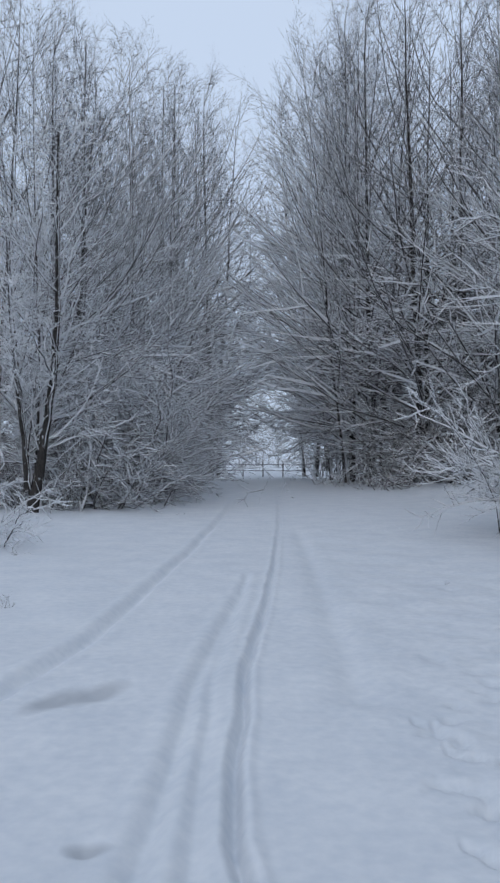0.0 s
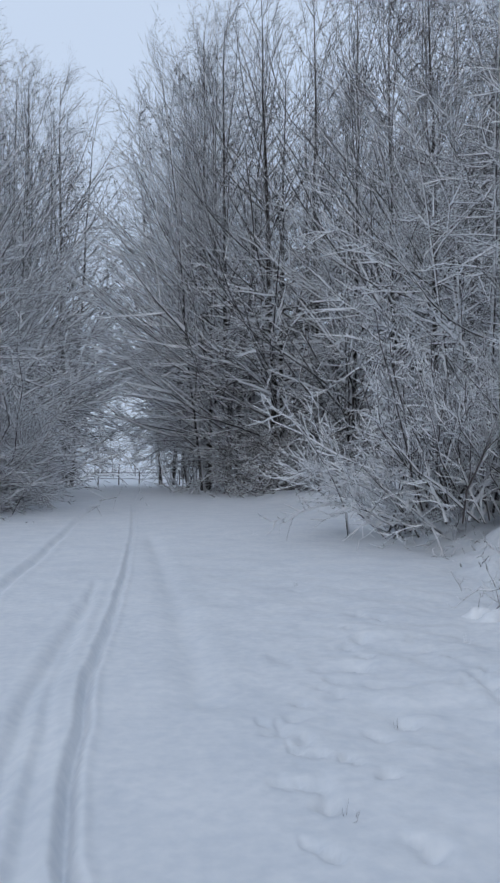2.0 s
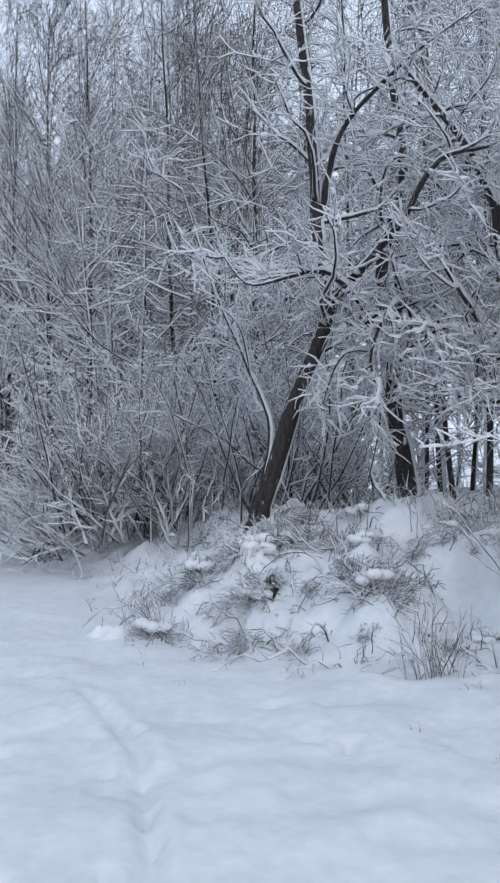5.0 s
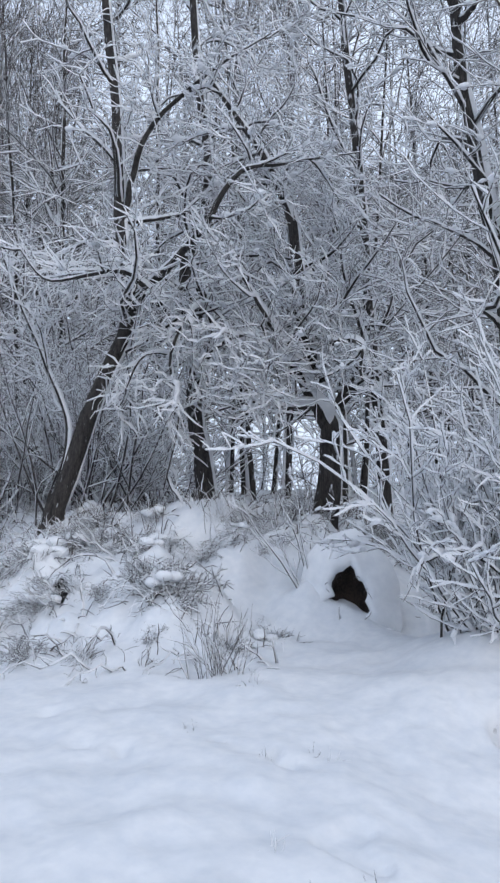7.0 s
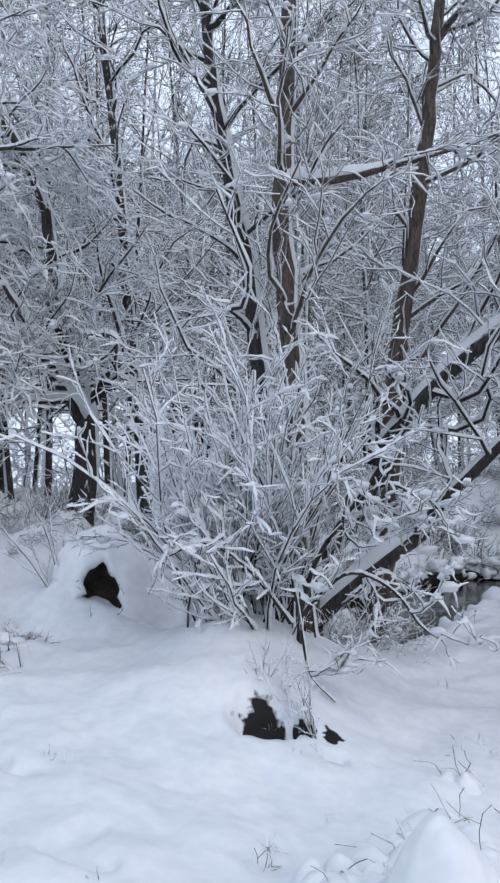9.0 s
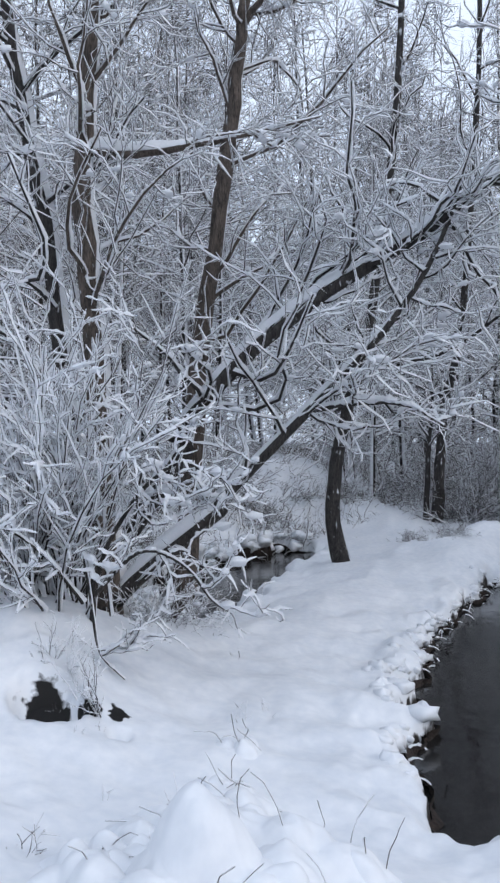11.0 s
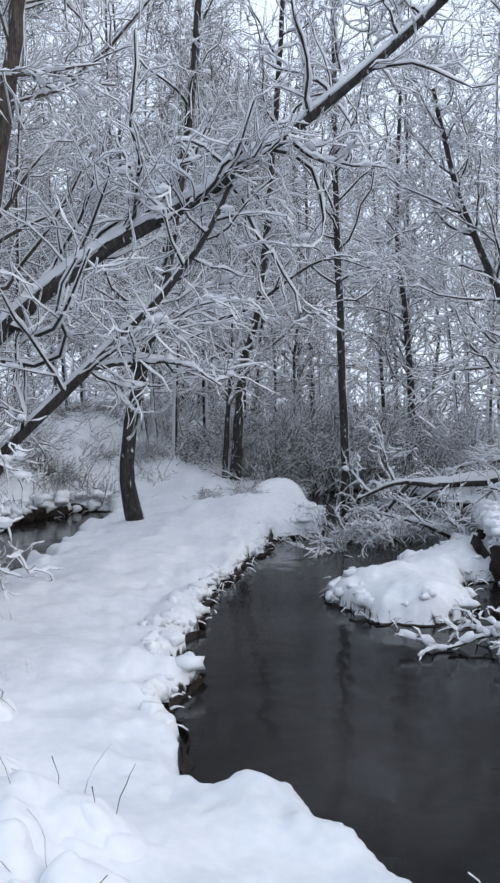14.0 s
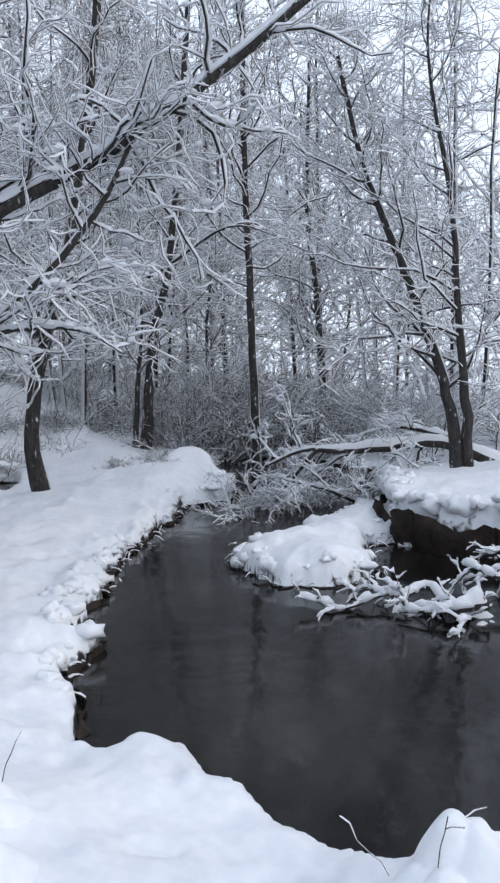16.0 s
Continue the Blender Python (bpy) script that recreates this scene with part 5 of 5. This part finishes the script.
for x, y in along(SPIT[:6], 0.13, spots, 0.05):
    x, y, r = x + 0.10 * (10.5 - x) / 3, y + 0.10 * (-6.5 - y) / 3, spots.uniform(0.06, 0.17)
    z = height(x + 0.3 * (10.5 - x) / 3, y + 0.3 * (-6.5 - y) / 3)
    if z > LEVEL + 0.2:
        lumps.add(lump_rings(spots, (x, y, z - 0.55 * r), r, spots.uniform(0.55, 0.8), rough=0.3))
bank_snow = new("bank_snow", lumps.mesh("bank_snow", SNOW, True))
tagged(bank_snow, "rounded lumps of snow overhanging the stream bank", "snow", kind="stuff")
K, start, way = 4, [], []
for x, y in list(along(STREAM[10:25], 0.035, spots, 0.07)) + list(along(ISLET + ISLET[:1], 0.06, spots, 0.06)) + list(along(SPIT[:6], 0.06, spots, 0.06)) + list(along(BACKWATER[5:], 0.03, spots, 0.08)):
    if math.hypot(x, y) < 7.5 and spots.random() < 0.7:
        continue
    start.append((x, y, LEVEL + spots.uniform(0.0, 0.14)))
    way.append(spots.normal(size=3) * [1, 1, 0.5])
start, way = np.array(start), unit(np.array(way))
roots_p = np.stack([start + way * 0.038 * k + np.array([0, 0, -0.006 * k * k]) for k in range(K)], 1)
roots.add(twig(roots_p, np.full(roots_p.shape[:2], 0.0035)))

hoar = Bits()
hoar.add(cap(spots, roots_p[::2], np.full(roots_p[::2].shape[:2], 0.004), 0.014))
tagged(new("hoar_frost", hoar.mesh("hoar_frost", RIME, True)), "snow caught on the roots and grass over the water", "snow", kind="stuff")
tagged(new("bank_roots", roots.mesh("bank_roots", TWIG)), "dark roots and grass hanging over the water", "roots", kind="stuff")


def cavity(rng, name, label, category, x, y, z, wide, tall, rise):
    """A ragged dark hole in the snow that faces the path, with a rounded lip of snow."""
    root = tagged(new(name), label, category)
    root.location = (x, y, z)
    v = Vector((0.7 - x, -0.2 - y, 0)).normalized()
    front, side, up = np.array([v.x, v.y, 0]), np.array([-v.y, v.x, 0]), np.array([0, 0, 1.0])
    n = unit(front + rise * up)
    t = np.cross(n, side)
    t = t if t[2] > 0 else -t
    a = np.linspace(0, 2 * math.pi, 41)
    edge = 1 + 0.16 * np.sin(2 * a + rng.uniform(0, 6)) + 0.12 * np.sin(3 * a + rng.uniform(0, 6)) + 0.09 * np.sin(7 * a + rng.uniform(0, 6)) + 0.06 * np.sin(11 * a + rng.uniform(0, 6))
    lump = 1 + 0.5 * np.sin(4 * a + rng.uniform(0, 6)) * np.sin(5 * a + rng.uniform(0, 6))

    def ring(f, depth, ragged):
        e = edge * ragged + (1 - ragged)
        return side * (np.cos(a) * f * wide * e)[:, None] + t * (np.sin(a) * f * tall * e)[:, None] + n * (depth * np.ones(41))[:, None]

    hole, lip = Bits(), Bits()
    hole.add(np.stack([ring(1.04, 0.0, 1), ring(0.96, -0.25 * wide, 1), ring(0.8, -0.7 * wide, 0.7), ring(0.4, -1.0 * wide, 0.4), ring(0.01, -1.05 * wide, 0)])[None])
    lip.add(np.stack([ring(0.97, -0.18 * wide, 1), ring(0.96, -0.02 * wide, 1), ring(1.08, 0.12 * wide * lump, 1), ring(1.3, 0.16 * wide * lump, 0.9), ring(1.6, 0.02 * wide, 0.7), ring(2.0, -0.22 * wide, 0.5), ring(2.5, -0.6 * wide, 0.3)])[None])
    part("hollow", hole.mesh("hollow", EARTH, True), root, "black wet earth")
    part("snow_lip", lip.mesh("snow_lip", SNOW, True), root, "rounded lip of snow")
    P = np.empty((9, 5, 3))
    for q in range(9):
        g = rng.uniform(0.2, 2.9)
        p, d = side * math.cos(g) * wide + t * math.sin(g) * tall + n * 0.03, unit(n * 0.6 - up * 0.5 + 0.5 * rng.normal(size=3))
        for k in range(5):
            P[q, k] = p
            p = p + d * wide * 0.09
            d = unit(d - up * 0.25 + 0.2 * rng.normal(size=3))
    b = Bits()
    b.add(twig(P, np.full((9, 5), 0.0035)))
    tagged(part("root_hair", b.mesh("root_hair", TWIG), root), kind="stuff")


def on_ground(spot, above):
    return spot[0], spot[1], height(spot[0], spot[1]) + above


cavity(spots, "stump", "rotten hollow stump hooded with snow", "stump", *on_ground((6.95, 4.25), 0.05), 0.22, 0.28, 0.3)
# ---- fallen wood in and by the stream ----
DRIFTWOOD = shaped_tree(spots, "fallen_branch", "antler-like fallen branch capped with snow in the stream",
            [([(6.71, -3.93, -0.66), (6.84, -3.44, -0.58), (6.83, -3.17, -0.60), (7.35, -3.17, -0.57), (7.20, -2.87, -0.60), (7.34, -2.75, -0.62), (7.19, -2.35, -0.68)], 0.05, 0.012),
             ([(6.99, -4.02, -0.60), (7.10, -3.87, -0.52), (7.27, -3.68, -0.45), (7.55, -3.57, -0.42)], 0.045, 0.008),
             ([(6.74, -3.45, -0.58), (6.76, -3.07, -0.62), (6.96, -2.74, -0.66)], 0.045, 0.01),
             ([(6.84, -3.90, -0.50), (7.20, -4.02, -0.40), (7.65, -4.32, -0.32)], 0.035, 0.008)],
            limb_n=9, branch_n=3, twig_n=2, reach=0.17, low=0.05, thick=0.16, snow=0.045, wobble=0.3, twig_len=0.15, category="fallen branch", lift=-0.10, limb_angle=(20, 60), limb_least=0.010)
DRIFTWOOD.location.y -= 0.33
shaped_tree(spots, "fallen_tree", "fallen snow-covered tree lying over the stream",
            [([(12.79, -6.98, 0.08), (12.89, -6.04, 0.31), (12.94, -5.09, 0.20), (12.87, -4.30, 0.16), (12.85, -3.55, 0.19), (12.87, -2.91, -0.06)], 0.09, 0.02),
             ([(12.89, -6.04, 0.29), (13.35, -5.43, 0.47), (13.77, -4.76, 0.36)], 0.05, 0.015),
             ([(12.10, -5.34, -0.73), (12.38, -4.52, -0.69), (12.57, -3.85, -0.42), (12.72, -3.15, -0.24)], 0.06, 0.02),
             ([(12.81, -3.73, 0.19), (12.79, -3.35, -0.25), (12.85, -2.99, -0.70)], 0.04, 0.01)],
            limb_n=12, branch_n=6, twig_n=4, reach=0.28, low=0.1, thick=0.15, snow=0.045, twig_len=0.3, category="fallen tree", lift=-0.08, wobble=0.25)
BRUSHPILE = bush(spots, "brush_pile", "heap of snowy brushwood at the water's edge", 36, 1.3, 1.4, 7, 4, snow=0.028, r=0.010, twig_len=0.25, tilt=(30, 88), base=0.45, droop=0.09, k3=3, category="brush", near=True)
BRUSHPILE.location = (12.95, -3.35, LEVEL)
BRUSHPILE.scale = (0.95, 0.95, 1.0)

# ---- grass clumps buried in snow near the path ----
BANK_HEAPS = [(3.70, 6.95, 0.28), (4.05, 7.05, 0.22), (4.93, 7.76, 0.34), (4.68, 6.51, 0.30), (6.94, 8.37, 0.40), (5.51, 9.62, 0.28), (5.23, 6.99, 0.34), (6.75, 8.66, 0.4)]

def snow_clump(rng, x, y, wide):
    root = new("snow_clump")
    tagged(root, "grass clump buried under a heap of fresh snow", "snow clump", "snow clumps beside the path")
    root.location = (x, y, height(x, y))
    stalks, white = Bits(), Bits()
    heap = Bits()
    f, g = np.meshgrid(np.linspace(0.001, 1.5, 34), np.linspace(0, 2 * math.pi, 73), indexing="ij")
    px, py = f * np.cos(g) * wide, f * np.sin(g) * wide
    o = rng.uniform(0, 50)
    form = 0.05 + 0.06 * fbm(px + o, py, wide * 0.5, 161, 3)
    fine = 0.045 * fbm(px + o, py, 0.09, 163, 2)
    for _ in range(14):
        q, g0, size = rng.uniform(0, 0.95), rng.uniform(0, 6.283), rng.uniform(0.22, 0.46)
        away = np.hypot(px / wide - q * math.cos(g0), py / wide - q * math.sin(g0)) / size
        form = np.maximum(form, rng.uniform(0.28, 0.62) * (1 - 0.45 * q) * np.sqrt(np.clip(1 - away ** 2, 0, 1)))
    form = form + fine
    pz = ground_height(x + px, y + py) - height(x, y) + wide * form * (1 - smooth(0.4, 1.4, f)) - 0.012 - 0.02 * (f > 1.45)
    heap.add(np.stack([px, py, pz], -1)[None])
    tagged(part("snow_cover", heap.mesh("snow_cover", SNOW, True), root))
    n = 5
    P = np.empty((n, 6, 3))
    for q in range(n):
        p, d = rng.normal(size=3) * [0.35 * wide, 0.35 * wide, 0], unit(rng.normal(size=3) * [0.5, 0.5, 0] + [0, 0, 1])
        for k in range(6):
            P[q, k] = p
            p = p + d * rng.uniform(0.03, 0.075)
            d = unit(d + 0.22 * rng.normal(size=3) - np.array([0, 0, 0.08 * k]))
    R = np.full((n, 6), 0.0018)
    stalks.add(tube(P, R, 4))
    white.add(round_cap(rng, P, R, 0.008, 0.4))
    tagged(part("grass", stalks.mesh("grass", STRAW), root), kind="stuff")
    tagged(part("snow", white.mesh("snow", RIME, True), root), kind="stuff")


for x, y, wide in [(4.25, 0.48, 0.42), (4.62, 0.50, 0.28), (3.95, 0.14, 0.50), (3.60, 0.30, 0.52), (3.62, 0.74, 0.36), (3.38, -0.05, 0.42), (3.92, -0.18, 0.28), (4.02, 0.68, 0.30), (5.36, 0.57, 0.16), (3.08, -1.89, 0.24), (3.25, -2.13, 0.22)] + BANK_HEAPS:
    snow_clump(spots, x, y, wide)

# ---- stalks and twigs poking out of the snow ----
SPRIG = bush(spots, "sprig", "short dry twig poking out of the snow", 3, 0.26, 0.7, 2, 0, snow=0.004, r=0.004, tilt=(5, 45), base=0.02, wood=TWIG, category="twig", group="twigs in the snow", droop=0.03)
STALK = bush(spots, "stalk", "bent dry stalk with a little snow", 4, 0.55, 0.9, 4, 0, snow=0.007, r=0.004, tilt=(5, 55), base=0.05, wood=STRAW, category="stalk", group="stalks in the snow", droop=0.08)
near = [(3.76, 3.18), (3.75, 2.61), (4.03, 2.48), (4.03, 2.38), (2.99, 1.93), (3.08, 1.53), (2.84, 1.63), (2.40, 9.42), (3.27, 16.83), (2.98, 6.09), (3.25, 4.92), (1.71, 4.32), (1.08, 3.21), (4.44, 1.11), (7.32, 1.05)]
near += [(5.29, 1.76), (5.20, 1.65), (5.19, 1.59), (5.26, 1.54), (5.49, 1.97), (5.13, 1.40), (4.96, 1.46)]
for n, (x, y) in enumerate(near):
    put(SPRIG, x, y, 0, 0.5, 0) if n == 0 else again(SPRIG, x, y, 77 * n, 0.35 + 0.06 * (n % 5), 0)
for n, (x, y, size) in enumerate([(3.77, 1.16, 0.9), (3.85, 0.69, 0.8), (3.95, -0.14, 0.7), (5.93, 0.71, 0.8), (6.18, 0.57, 0.7), (4.44, 0.16, 0.7), (3.19, -1.42, 0.6), (3.06, -0.83, 0.6), (4.62, 4.59, 1.0), (4.33, 4.93, 1.0), (4.66, 3.48, 0.8), (3.34, 5.68, 0.8), (3.95, 5.62, 0.8), (4.15, 4.67, 0.9), (-3.66, 12.18, 1.3), (-2.46, 7.82, 1.0)]):
    put(STALK, x, y, 0, 0.6 * size, 0.02) if n == 0 else again(STALK, x, y, 53 * n, 0.6 * size, 0.02)

# ---- the far field seen down the road ----
fence = tagged(new("fence"), "weathered wooden post fence across the far snowy field", "fence")
WOODEN = material("weathered_wood", (0.05, 0.045, 0.04), (0.16, 0.14, 0.12), scale=6.0, rough=0.9)
for n in range(9):
    x = -4.0 + 1.7 * n
    z = height(x, 66)
    p = np.array([[(x, 66, z - 0.2), (x + 0.02, 66, z + 0.6), (x, 66, z + 1.25)]])
    b = Bits()
    b.add(tube(p, np.array([[0.055, 0.05, 0.04]]), 6))
    part("post", b.mesh("post", WOODEN), fence)
for zz in (0.55, 1.05):
    b = Bits()
    b.add(tube(np.array([[(-4.0 + 1.7 * n, 66.05, height(-4 + 1.7 * n, 66) + zz) for n in range(9)]]), np.full((1, 9), 0.025), 5))
    part("rail", b.mesh("rail", WOODEN), fence)
for n, (x, y) in enumerate([(-9, 134), (-5, 128), (-1.5, 136), (1.5, 129), (5, 135), (9, 128), (13, 136), (17, 130), (-13, 130)]):
    again(FAR, x, y, 61 * n, 0.95)
